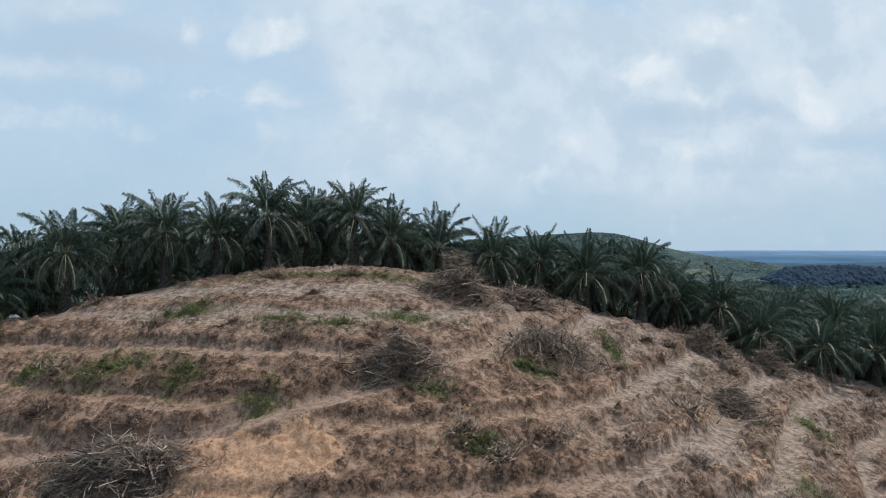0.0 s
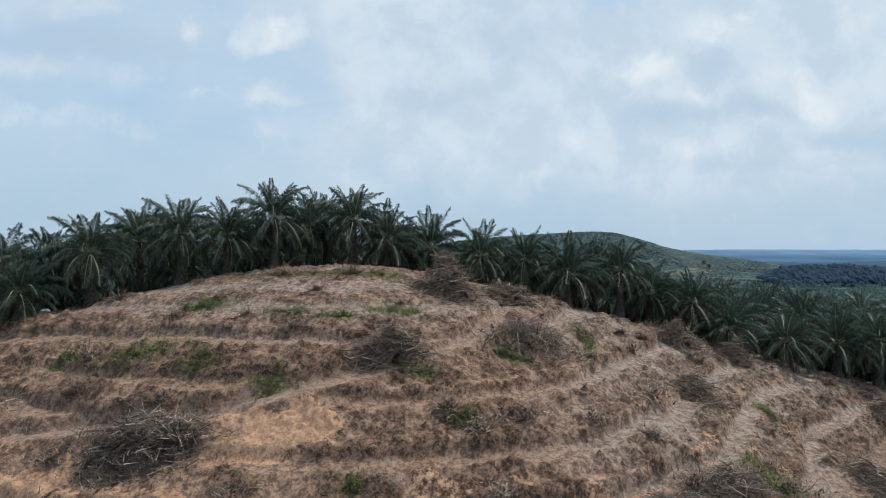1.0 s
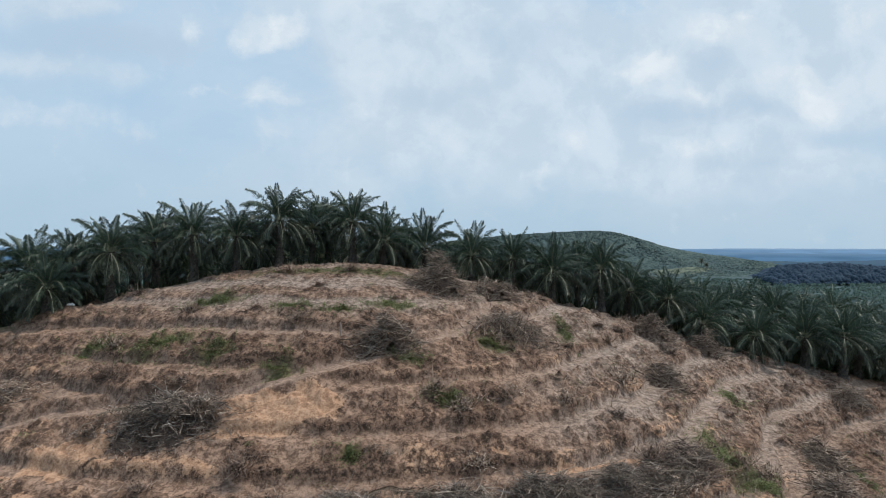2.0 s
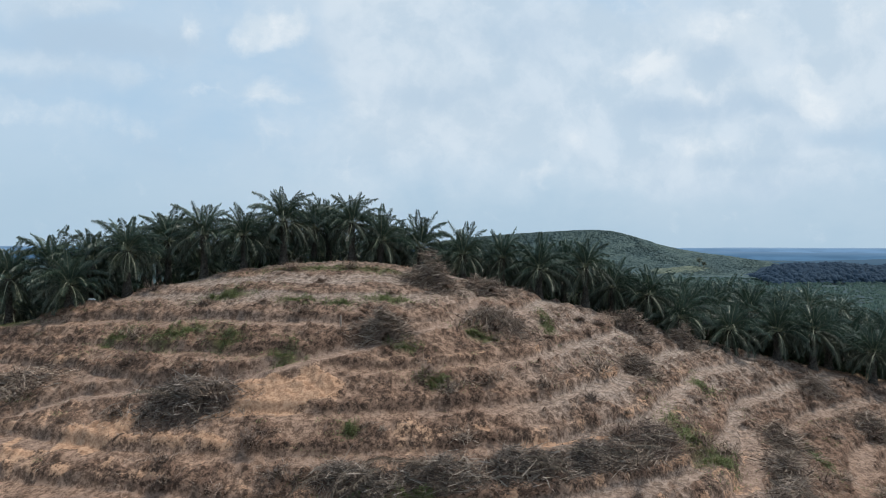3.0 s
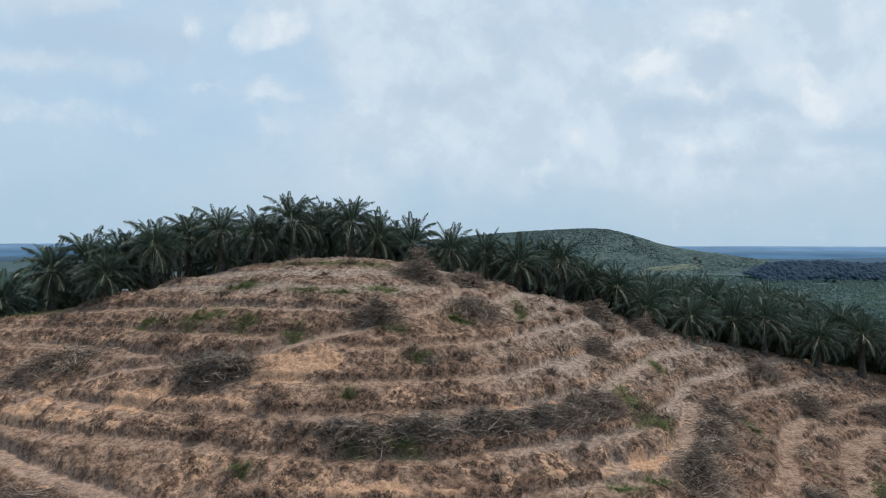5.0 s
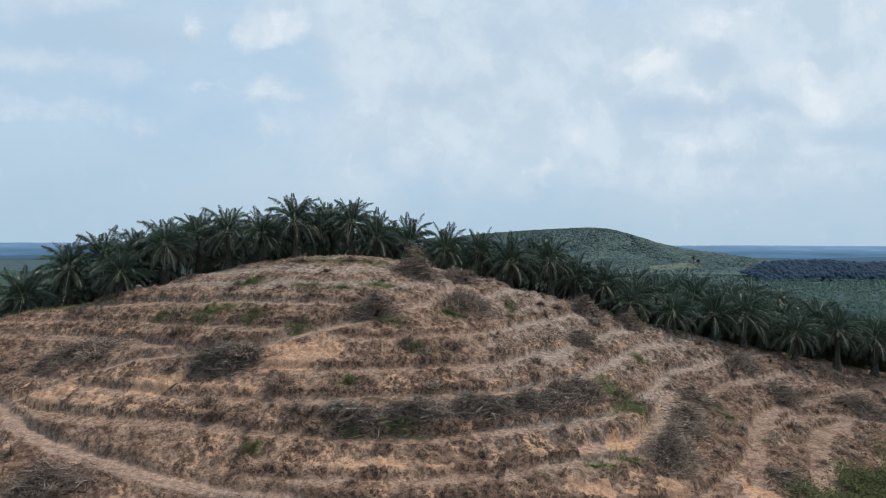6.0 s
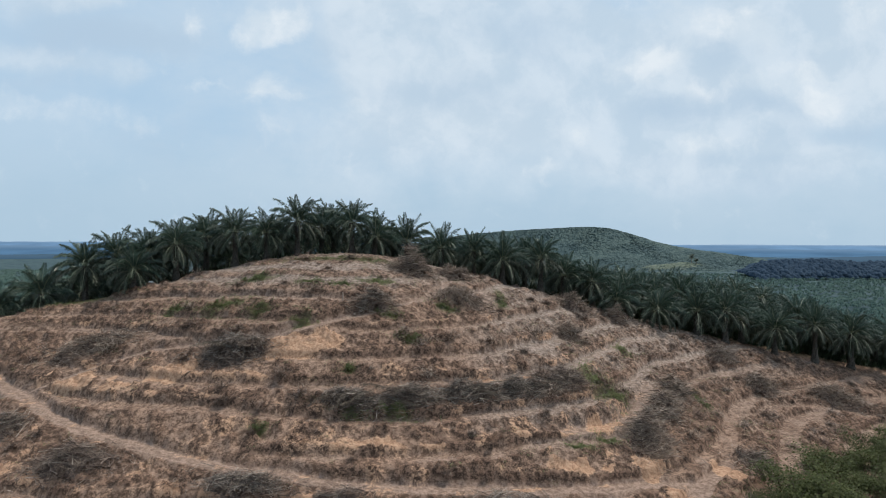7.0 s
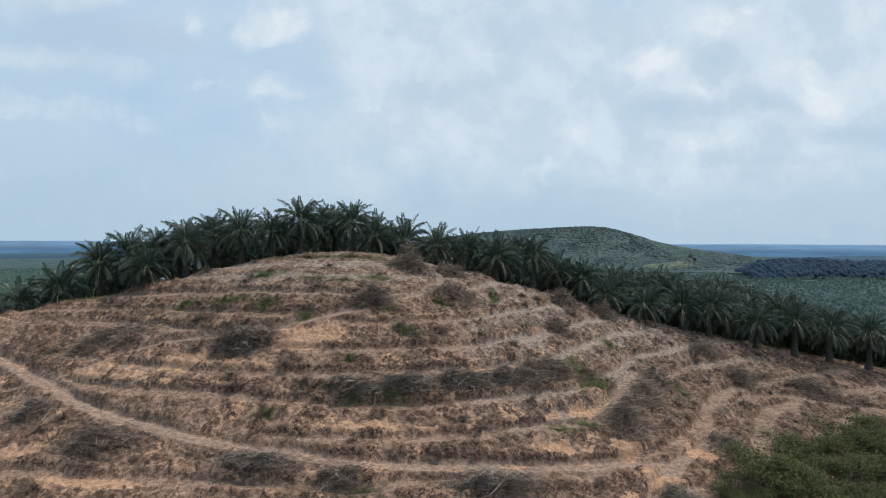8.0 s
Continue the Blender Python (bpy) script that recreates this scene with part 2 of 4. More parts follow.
def paint_hazed_hill(n):
    p = place(n)
    wide, trees = n.noise(p, 0.014, 5, 0.6), n.noise(p, 0.17, 5, 0.72)
    # tree greens with the hill's bluish haze mixed into them
    c = n.mix(n.ramp(trees, 0.42, 0.58), (0.028, 0.050, 0.056), (0.066, 0.096, 0.096))
    c = n.mix(n.ramp(wide, 0.42, 0.62, 0.0, 0.7), c, n.mix(n.ramp(trees, 0.38, 0.55), (0.044, 0.072, 0.074), (0.084, 0.116, 0.106)))
    # a grassy clearing on the eastern shoulder
    d = n.add("ShaderNodeVectorMath", {"operation": "DIVIDE"}, i0=n.add("ShaderNodeVectorMath", {"operation": "SUBTRACT"}, i0=p, i1=(315, 815, 12)), i1=(52, 40, 9))
    d = n.math("ADD", n.add("ShaderNodeVectorMath", {"operation": "LENGTH"}, i0=d).outputs[1], n.math("MULTIPLY", n.math("SUBTRACT", n.noise(p, 0.05, 5, 0.7), 0.5), 2.2))
    c = n.mix(n.ramp(d, 1.1, 0.6, 0.0, 0.7), c, n.mix(n.ramp(trees, 0.40, 0.56), (0.085, 0.110, 0.082), (0.170, 0.185, 0.130)))
    return {"Base Color": c, "Roughness": 0.95, "Specular IOR Level": 0.1, "Bump": (trees, 1.0, 2.5)}


def paint_hazed_forest(n):
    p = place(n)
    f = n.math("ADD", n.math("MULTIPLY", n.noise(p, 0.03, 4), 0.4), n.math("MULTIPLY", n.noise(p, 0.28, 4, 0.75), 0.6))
    # blue of the air in between is painted into the crowns' colour
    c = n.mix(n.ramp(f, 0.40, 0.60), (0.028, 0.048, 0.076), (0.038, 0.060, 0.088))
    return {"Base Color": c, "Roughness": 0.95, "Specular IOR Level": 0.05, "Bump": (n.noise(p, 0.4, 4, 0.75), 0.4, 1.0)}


def paint_haze_glow(colour, glow, low, high, haze):
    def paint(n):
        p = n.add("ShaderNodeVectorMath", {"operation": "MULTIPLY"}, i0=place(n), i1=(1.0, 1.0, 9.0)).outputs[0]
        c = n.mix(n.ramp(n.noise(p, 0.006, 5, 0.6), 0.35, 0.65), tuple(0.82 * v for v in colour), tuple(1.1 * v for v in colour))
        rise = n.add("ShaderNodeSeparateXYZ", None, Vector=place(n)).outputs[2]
        # pale haze is painted in towards the ring's top
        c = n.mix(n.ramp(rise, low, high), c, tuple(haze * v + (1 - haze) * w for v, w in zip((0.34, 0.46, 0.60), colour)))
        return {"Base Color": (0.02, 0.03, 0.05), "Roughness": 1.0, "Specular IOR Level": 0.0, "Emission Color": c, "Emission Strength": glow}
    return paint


GROUND = material("hill_ground", paint_ground)
FROND = material("palm_frond", paint_leaf((0.012, 0.027, 0.020), (0.082, 0.126, 0.086), 0.5, 0.42, 0.10))
PALE_BRANCH = material("pale_branch", paint_wood((0.15, 0.118, 0.095), (0.48, 0.41, 0.34), 1.2))
RACHIS = material("leaf_stalk", paint_leaf((0.13, 0.15, 0.09), (0.28, 0.29, 0.20), 0.5, 0.5))
FROND_OLD = material("palm_frond_old", paint_leaf((0.016, 0.028, 0.018), (0.105, 0.120, 0.082), 0.42, 0.45, 0.06))
FROND_DRY = material("dry_frond", paint_leaf((0.06, 0.048, 0.038), (0.19, 0.155, 0.122), 0.1, 0.85))
TRUNK = material("palm_trunk", paint_trunk)
WOOD_BROWN = material("brown_brushwood", paint_wood((0.075, 0.052, 0.042), (0.50, 0.40, 0.32), 1.4))
WOOD_GREY = material("grey_brushwood", paint_wood((0.080, 0.064, 0.053), (0.50, 0.43, 0.37), 2.4))
WOOD_DARK = material("dark_brushwood", paint_wood((0.075, 0.054, 0.045), (0.42, 0.33, 0.27), 1.8))
MOUND = material("brush_litter", paint_mound)
MOUND_BROWN = material("brown_brush_litter", paint_mound_brown)
STRAW = material("dry_grass", paint_leaf((0.060, 0.042, 0.034), (0.27, 0.195, 0.155), 0.1, 0.95))
WEED = material("green_weed", paint_leaf((0.068, 0.083, 0.030), (0.17, 0.198, 0.078), 0.3, 0.6, 0.3))
THICKET = material("thicket_leaf", paint_leaf((0.026, 0.034, 0.012), (0.088, 0.102, 0.035), 0.15, 0.7, 0.25))
FIELD = material("young_palm_field", paint_far((0.046, 0.086, 0.078), (0.105, 0.155, 0.128), 0.012))
FOREST = material("far_forest", paint_hazed_forest)
HILLWOOD = material("far_hill_wood", paint_hazed_hill)
BROWN_FERN = material("brown_fern", paint_leaf((0.062, 0.039, 0.029), (0.250, 0.158, 0.115), 0.1, 0.95))
PALE_TWIG = material("pale_twig", paint_leaf((0.13, 0.10, 0.08), (0.40, 0.33, 0.28), 0.1, 0.9))
# near-black leaf; below the palms it stands in for deep shade
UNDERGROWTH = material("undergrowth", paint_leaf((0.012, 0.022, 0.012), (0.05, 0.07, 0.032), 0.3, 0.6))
SACK = material("white_plastic", paint_wood((0.55, 0.56, 0.58), (0.75, 0.76, 0.78)))
# backdrop rings emit: the blue air of distance is put into their glow
DISTANCE = material("blue_haze_glow", paint_haze_glow((0.165, 0.295, 0.47), 1.0, 34, 41, 0.6))
DISTANCE_NEAR = material("dark_blue_haze_glow", paint_haze_glow((0.094, 0.195, 0.325), 1.0, 15, 30, 0.25))
DISTANCE_LOW = material("low_blue_haze_glow", paint_haze_glow((0.048, 0.098, 0.15), 1.0, 0, 14, 0.1))


# ---------------------------------------------------------------- the lie of the land
def lattice(ix, iy, seed):
    h = (ix.astype(np.int64) * 374761393 + iy.astype(np.int64) * 668265263 + seed * 1442695041) & 0x7FFFFFFF
    h = ((h ^ (h >> 13)) * 1274126177) & 0x7FFFFFFF
    return ((h ^ (h >> 16)) & 0xFFFF) / 32767.5 - 1.0


def rough(x, y, size, seed=0):
    """Smooth noise between -1 and 1, with features of that size in metres."""
    x, y = np.asarray(x, float) / size + 1000.0, np.asarray(y, float) / size + 1000.0
    ix, iy = np.floor(x), np.floor(y)
    fx, fy = x - ix, y - iy
    fx, fy = fx * fx * (3 - 2 * fx), fy * fy * (3 - 2 * fy)
    a, b = lattice(ix, iy, seed), lattice(ix + 1, iy, seed)
    c, d = lattice(ix, iy + 1, seed), lattice(ix + 1, iy + 1, seed)
    return (a * (1 - fx) + b * fx) * (1 - fy) + (c * (1 - fx) + d * fx) * fy


def step(x, lo, hi):
    t = np.clip((np.asarray(x, float) - lo) / (hi - lo), 0, 1)
    return t * t * (3 - 2 * t)


# height, middle x and y, half-widths, turn: the hill
SWELLS = [
    (6.0, -60.0, 89.0, 24.0, 15.0, 0.0),
    (14.0, -32.0, 97.0, 58.0, 14.0, 0.0),
    (16.0, 68.0, 106.0, 50.0, 16.0, 0.0),
    (25.89, -10.28, 64.32, 70.39, 46.36, 0.282),
    (6.62, -8.87, 57.27, 57.63, 26.94, -0.577),
    (11.47, -79.67, 47.11, 9.09, 38.55, -1.214),
    (7.37, 67.12, 79.97, 76.02, 13.84, 0.098),
]
PLAIN = 3.45
FAR_SWELLS = [(54, 190, 1030, 130, 120, 0.0), (34, 300, 1000, 85, 90, 0.0), (40, 20, 1040, 120, 120, 0.0), (20, 400, 960, 70, 80, 0.0), (16, 470, 900, 80, 60, 0.0), (12, 345, 815, 50, 40, 0.0)]
# terraces: height, its rise towards the west, and the stretch of x along which it runs
TERRACES = [(8.6, 0.0, -95, 125), (11.2, 0.0, -95, 125), (13.9, 0.3, -95, 125), (17.05, 0.0, -14, 70), (19.65, 0.9, -60, 80), (22.75, -0.1, -50, 95),
            (25.15, 0.0, -19, 95), (26.7, 0.0, -70, -17), (28.15, 0.0, -9, 95), (29.25, 0.0, -80, -7), (31.95, 0.0, -85, 60), (34.3, 0.0, -60, 40), (36.1, 0.0, -60, 40)]


def swell(x, y, rows):
    z = 0.0
    for a, cx, cy, sx, sy, turn in rows:
        u = (x - cx) * math.cos(turn) + (y - cy) * math.sin(turn)
        v = (y - cy) * math.cos(turn) - (x - cx) * math.sin(turn)
        z = z + a * np.exp(-((u / sx) ** 2) - (v / sy) ** 2)
    return z


def smooth_land(x, y):
    r = np.hypot(x, y)
    return PLAIN + swell(x, y, SWELLS) + 30 * step(r, 2600, 4800)


TRACKS = [
    [(-16.4, 39.8), (-11.3, 41.3), (-7.1, 42.6), (-2.7, 44.7), (0.1, 46.8), (3.7, 49.5), (6.1, 54.8), (8.1, 60.4), (10, 66)],
    [(-15, 39.7), (-25.5, 39.8), (-32.5, 41), (-39.2, 40.4), (-47, 38), (-54, 38)],
    [(-60.0, 45.0), (-53.8, 41.6), (-47.1, 36.7), (-41.3, 31.9), (-32.8, 27.2), (-24.4, 24.1), (-16.9, 22.0), (-10.1, 21.0), (-3.6, 20.2), (2.7, 20.1), (8.9, 20.5), (15.3, 21.3), (22.0, 22.7), (29.1, 25.0),
     (36.7, 27.5), (41.6, 32.6), (45.2, 39.5), (50.9, 50.7), (57.5, 59.2)],
    [(50.9, 50.7), (57, 56), (62.7, 61.7), (72.7, 66), (81.5, 66.5), (95, 69)],
    [(36.7, 27.5), (33, 22), (28, 16), (24, 10)],
    [(22, 30.6), (27.5, 33.4), (31, 36.8), (33.4, 40.6), (36, 46.5), (39, 52.5)],
]
# middle, half-widths and turn of the patches of bare earth
BARE = [(-11.2, 38.4, 6.2, 2.0, 0.0), (-13.0, 36.4, 5.5, 1.3, 0.1), (-40.3, 36.8, 5.5, 2.0, -0.25), (-27.0, 35.4, 4.6, 2.2, 0.1), (-30, 17.2, 9, 1.3, -0.1), (26.6, 33.0, 5.0, 1.5, 0.6),
        (41.0, 31.0, 1.8, 2.2, 0.3), (33.0, 23.0, 3.5, 2.0, 0.9), (15, 36.6, 5, 0.6, 0.35), (-44, 22, 5, 2, 0), (22, 25.2, 5.0, 1.1, 0.25), (30, 27.5, 3, 1.4, 0.4), (-1, 24.6, 4.0, 0.8, 0), (-34, 34, 3, 1, 0)]
GREEN = [(-25.4, 47.2, 3.2, 1.3), (-19.3, 44.8, 1.6, 1.2), (-12.5, 42.4, 1.6, 0.9), (-0.5, 43.9, 1.5, 0.8), (2.7, 39.7, 1.8, 0.9), (-3.1, 52.4, 2.8, 1.1), (-23.0, 55.1, 3.0, 1.2),
         (-8.4, 50.5, 1.6, 1.0), (7.2, 48.4, 1.6, 1.0), (-33.5, 50.3, 1.8, 1.3), (-13.3, 51.4, 2.0, 1.2), (28.4, 42.8, 2.6, 3.6), (30.5, 40.4, 1.0, 1.4), (-13.5, 26.0, 1.0, 0.6),
         (22.8, 28.3, 1.6, 0.8), (26.6, 30.3, 1.6, 0.7), (46.5, 51.3, 1.0, 2.0), (-4.6, 33.9, 0.9, 0.7), (37.0, 61.0, 1.3, 1.6), (16.3, 58.5, 1.0, 3.0), (-0.5, 16.5, 1.3, 0.9), (1.5, 28.6, 2.2, 0.7), (-3.2, 28.2, 1.6, 0.6), (-56, 57, 9, 1.6), (-10, 62, 10, 1.4)]


EDGE_X = [-90, -66, -48, -39, -30, -19, -8, 6, 18, 37, 60, 93, 125]
EDGE_Y = [50, 57, 62, 63.5, 68, 68.5, 72, 75, 78, 80, 80.5, 84, 87]


def land(x, y):
    """The ground's height, and what covers it: tread, bare, pale, green, plain, bank."""
    x, y = np.asarray(x, float), np.asarray(y, float)
    base = smooth_land(x, y)
    near = step(x, -95, -70) * step(x, 125, 105) * step(y, -25, 0) * step(y, 92, 78)
    q = base + 0.05 * np.maximum(0, -20 - x) * step(base, 27, 30)
    q = q + 0.22 * rough(x, y, 6.0, 1) + 0.08 * rough(x, y, 2.0, 2)
    gentle = step(base, 37.5, 35.3)
    strength = near * gentle * (0.4 + 0.6 * step(y, 72, 60)) * (1 - 0.75 * step(base, 32.5, 34.0)) * step(x, -62, -36)
    strength = strength * (0.70 + 0.25 * rough(x, y, 5.0, 51) + 0.15 * rough(x, y, 1.7, 52))
    z = base
    tread, face = np.zeros_like(base), np.zeros_like(base)
    for level, rise, x0, x1 in TERRACES:
        along = step(x, x0 - 2, x0 + 4) * step(x, x1 + 4, x1 - 2)
        u = q - level - rise * step(-x, 0, 22)
        z = z + np.interp(u, (-1.6, -0.66, -0.50, 0.40, 0.62, 1.6), (0, 0.46, 0.48, -0.44, 0.62, 0)) * strength * along
        tread = np.maximum(tread, step(u, -0.68, -0.42) * step(u, 0.54, 0.40) * along)
        face = np.maximum(face, step(u, 0.40, 0.54) * step(u, 1.5, 0.75) * along * (0.5 + 0.5 * step(rough(x, y, 3.2, 53), -0.3, 0.4)))
    tread = tread * near * gentle
    track = np.zeros_like(base)
    ruts = np.zeros_like(base)
    for line in TRACKS:
        best, height = np.full(base.shape, 1e9), np.zeros_like(base)
        for (ax, ay), (bx, by) in zip(line, line[1:]):
            dx, dy = bx - ax, by - ay
            s = np.clip(((x - ax) * dx + (y - ay) * dy) / (dx * dx + dy * dy), 0, 1)
            px, py = ax + s * dx, ay + s * dy
            d = np.hypot(x - px, y - py)
            closer = d < best
            za, zb = smooth_land(ax, ay), smooth_land(bx, by)
            height = np.where(closer, za + s * (zb - za), height)
            best = np.where(closer, d, best)
        w = step(best * (1 + 0.4 * step(x, 36, 43)) + 0.35 * rough(x, y, 2.2, 5) + 0.2 * rough(x, y, 0.8, 18), 1.5, 0.9)
        w = w * (1 - 0.35 * step(x, 30, 42) * step(y, 30, 36))
        z = z * (1 - w) + (height - 0.1) * w
        ruts = np.maximum(ruts, np.exp(-((best - 0.75) / 0.22) ** 2) * w)
        track = np.maximum(track, w)
    firm = np.maximum(tread, track)
    tread = tread * (0.58 + 0.42 * step(rough(x, y, 2.6, 16) + 0.5 * rough(x, y, 0.9, 17), -0.35, 0.45))
    bank = near * (1 - np.maximum(0.9 * tread, track))
    rill = rough(x + 0.35 * y, y * 0.25, 1.1, 12)
    a, b = 0.8 * x + 0.6 * y, 0.8 * y - 0.6 * x
    brush = step(0.50 * rough(a, b, 2.7, 21) + 0.62 * rough(x, y, 1.25, 22) + 0.36 * rough(b, a, 0.55, 23), -0.36, 0.08)
    brush = np.clip(brush * (0.85 + 0.15 * face) + (0.15 + 0.2 * step(x, 2, 14)) * face * step(rough(x, y, 3.5, 24), -0.3, 0.5), 0, 1) * bank * (1 - 0.1 * step(base, 29, 34.5))
    clods = rough(x, y, 3.0, 6) * 0.24 + np.abs(rough(a, b, 1.7, 7)) * 0.50 + np.abs(rough(b, a, 0.9, 8)) * 0.48 + np.abs(rough(x, y, 0.5, 13)) * 0.26 + rill * 0.16 * step(x, 5, 20)
    clods = 0.66 * (clods - 0.36) + 0.42 * brush * (0.4 + np.abs(rough(b, a, 0.8, 14)) + 0.6 * np.abs(rough(a, b, 0.45, 15)))
    z = z + near * (clods * near * (1 - 0.82 * firm) * (1 - 0.35 * step(base, 33.5, 36)) * (1 - 0.65 * face)) - 0.07 * ruts
    brush = np.clip(brush + 0.34 * bank * step(base, 25, 19) * step(x, -15, 0), 0, 1)
    bare = np.zeros_like(base)
    for cx, cy, wx, wy, turn in BARE:
        u = (x - cx) * math.cos(turn) + (y - cy) * math.sin(turn)
        v = (y - cy) * math.cos(turn) - (x - cx) * math.sin(turn)
        bare = np.maximum(bare, step(np.hypot(u / wx, v / wy) + 0.45 * rough(x, y, 1.6, 9), 1.15, 0.5))
    bare = np.maximum(bare, 0.50 * step(base, 29, 23) * step(rough(x, y, 2.4, 10) + 0.4 * rough(x, y, 0.9, 19), 0.0, 0.6) * (1 - 0.5 * tread) * step(x, 46, 34))
    bare = np.maximum(bare, 0.8 * face * step(base, 31, 27) * step(rough(x, y, 2.0, 25) + 0.5 * rough(x, y, 0.8, 26), 0.05, 0.5) * step(x, 40, 28))
    bare = bare * near
    pale = np.clip(0.05 + 0.65 * step(base, 31, 35) + 0.72 * step(x, 6, 20) * step(base, 13, 20) + 0.3 * step(x, 46, 56), 0, 1) * (1 - 0.85 * face) * (0.65 + 0.35 * np.maximum(tread, 1 - bank)) * (0.45 + 0.55 * step(base, 16, 22))
    green = np.zeros_like(base)
    for cx, cy, wx, wy in GREEN:
        green = np.maximum(green, step(np.hypot((x - cx) / wx, (y - cy) / wy) + 0.3 * rough(x, y, 1.0, 11), 1.2, 0.5))
    # deepens the shade under the palms by painting dark litter and green there
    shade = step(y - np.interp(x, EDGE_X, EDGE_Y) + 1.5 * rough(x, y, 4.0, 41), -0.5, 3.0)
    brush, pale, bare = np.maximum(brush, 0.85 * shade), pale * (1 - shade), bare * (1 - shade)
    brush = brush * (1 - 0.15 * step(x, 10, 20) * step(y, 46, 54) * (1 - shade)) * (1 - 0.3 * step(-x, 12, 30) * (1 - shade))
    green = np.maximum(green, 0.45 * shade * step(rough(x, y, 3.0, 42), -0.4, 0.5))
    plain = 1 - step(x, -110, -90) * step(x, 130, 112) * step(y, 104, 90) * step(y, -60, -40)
    return z, {"tread": np.maximum(0.8 * tread, track), "bare": bare, "pale": pale, "green": green, "plain": plain, "bank": bank, "brush": brush}


def ground_z(x, y):
    return float(land(np.array([x]), np.array([y]))[0][0])


def mesh_from(name, verts, faces, mat, smooth=False):
    me = bpy.data.meshes.new(name)
    me.from_pydata(verts, [], faces)
    me.materials.append(mat)
    if smooth:
        me.polygons.foreach_set("use_smooth", [True] * len(me.polygons))
    me.update()
    return me


def part(name, me, parent, label=""):
    ob = new(name, me)
    ob.parent = parent
    return tagged(ob, label=label) if label else ob


def axis_steps(lo, hi, fine, far):
    """Coordinates: fine between lo and hi, then ever wider out to far."""
    inner = list(np.arange(lo, hi, fine))
    out, s, v = [], fine, inner[-1]
    while v < far:
        s *= 1.13
        v += s
        out.append(v)
    back, s, v = [], fine, inner[0]
    while v > -far:
        s *= 1.13
        v -= s
        back.append(v)
    return np.array(back[::-1] + inner + out)


def make_ground():
    xs, ys = axis_steps(-60, 96, 0.23, 4900), axis_steps(13, 80, 0.19, 4900)
    gx, gy = np.meshgrid(xs, ys)
    z, cover = land(gx.ravel(), gy.ravel())
    nx, ny = len(xs), len(ys)
    me = bpy.data.meshes.new("ground")
    me.vertices.add(nx * ny)
    me.vertices.foreach_set("co", np.stack([gx.ravel(), gy.ravel(), z], 1).ravel().astype(np.float32))
    i, j = np.meshgrid(np.arange(nx - 1), np.arange(ny - 1))
    a = (j * nx + i).ravel()
    quads = np.stack([a, a + 1, a + nx + 1, a + nx], 1).astype(np.int32)
    me.loops.add(quads.size)
    me.loops.foreach_set("vertex_index", quads.ravel())
    me.polygons.add(len(quads))
    me.polygons.foreach_set("loop_start", np.arange(0, quads.size, 4, dtype=np.int32))
    me.polygons.foreach_set("use_smooth", np.ones(len(quads), bool))
    me.update(calc_edges=True)
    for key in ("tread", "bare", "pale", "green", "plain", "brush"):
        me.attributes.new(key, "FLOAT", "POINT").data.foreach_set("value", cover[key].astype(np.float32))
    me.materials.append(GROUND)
    tagged(new("ground", me), "terraced hillside of dry brown earth and litter above a haze-tinted green plain", "ground", kind="structure")


make_ground()


# ---------------------------------------------------------------- oil palms
def frond_mesh(name, rng, length, rise, fall, mat, pairs=34, bend=1.25, n=11, fused=False):
    """An arched feather leaf from the origin towards +x: rise and fall are its first and last slope in degrees."""
    verts, faces = [], []
    pts, angle = [Vector((0, 0, 0))], radians(rise)
    for k in range(n):
        s = (k + 1) / n
        angle = radians(rise + (fall - rise) * s ** bend)
        pts.append(pts[-1] + Vector((math.cos(angle), 0, math.sin(angle))) * length / n)
    sway = rng.uniform(-0.5, 0.5)
    for k, p in enumerate(pts):
        p.y += sway * (k / n) ** 2
    for k, p in enumerate(pts):
        r = 0.06 * (1 - k / (n + 1)) + 0.008
        for dy, dz in ((-1, 0.3), (1, 0.3), (0, -0.8)):
            verts.append((p.x, p.y + r * dy, p.z + r * dz))
    for k in range(n):
        for m in range(3):
            a, b = k * 3 + m, k * 3 + (m + 1) % 3
            faces.append((a, b, b + 3, a + 3))
    for k in range(pairs):
        s = 0.16 + 0.84 * (k + 0.5) / pairs
        f = s * n
        i = min(int(f), n - 1)
        p = pts[i].lerp(pts[i + 1], f - i)
        d = (pts[i + 1] - pts[i]).normalized()
        up = Vector((-d.z, 0, d.x))
        reach = length * 0.17 * (0.45 + 0.75 * math.sin(math.pi * min(1, s * 0.92 + 0.1)))
        for side in (-1, 1):
            lift = rng.uniform(-0.35, 0.55)
            way = (Vector((0, side, 0)) * 0.80 + d * rng.uniform(0.45, 0.95) + up * lift).normalized()
            l = reach * rng.uniform(0.8, 1.15)
            w = d * rng.uniform(0.034, 0.05) + up * 0.02
            mid = p + way * l * 0.5 + up * l * 0.06
            tip = p + way * l * 0.86 - Vector((0, 0, l * rng.uniform(0.2, 0.6)))
            b = len(verts)
            verts += [tuple(mid + w), tuple(tip), tuple(mid - w)]
            if fused:
                faces.append((i * 3 + (side > 0), b, b + 1, b + 2))
            else:
                verts.append(tuple(p))
                faces.append((b + 3, b, b + 1, b + 2))
    me = mesh_from(name, verts, faces, mat)
    me.materials.append(RACHIS if mat != FROND_DRY else mat)
    me.polygons.foreach_set("material_index", [1] * (3 * n) + [0] * (len(faces) - 3 * n))
    return me


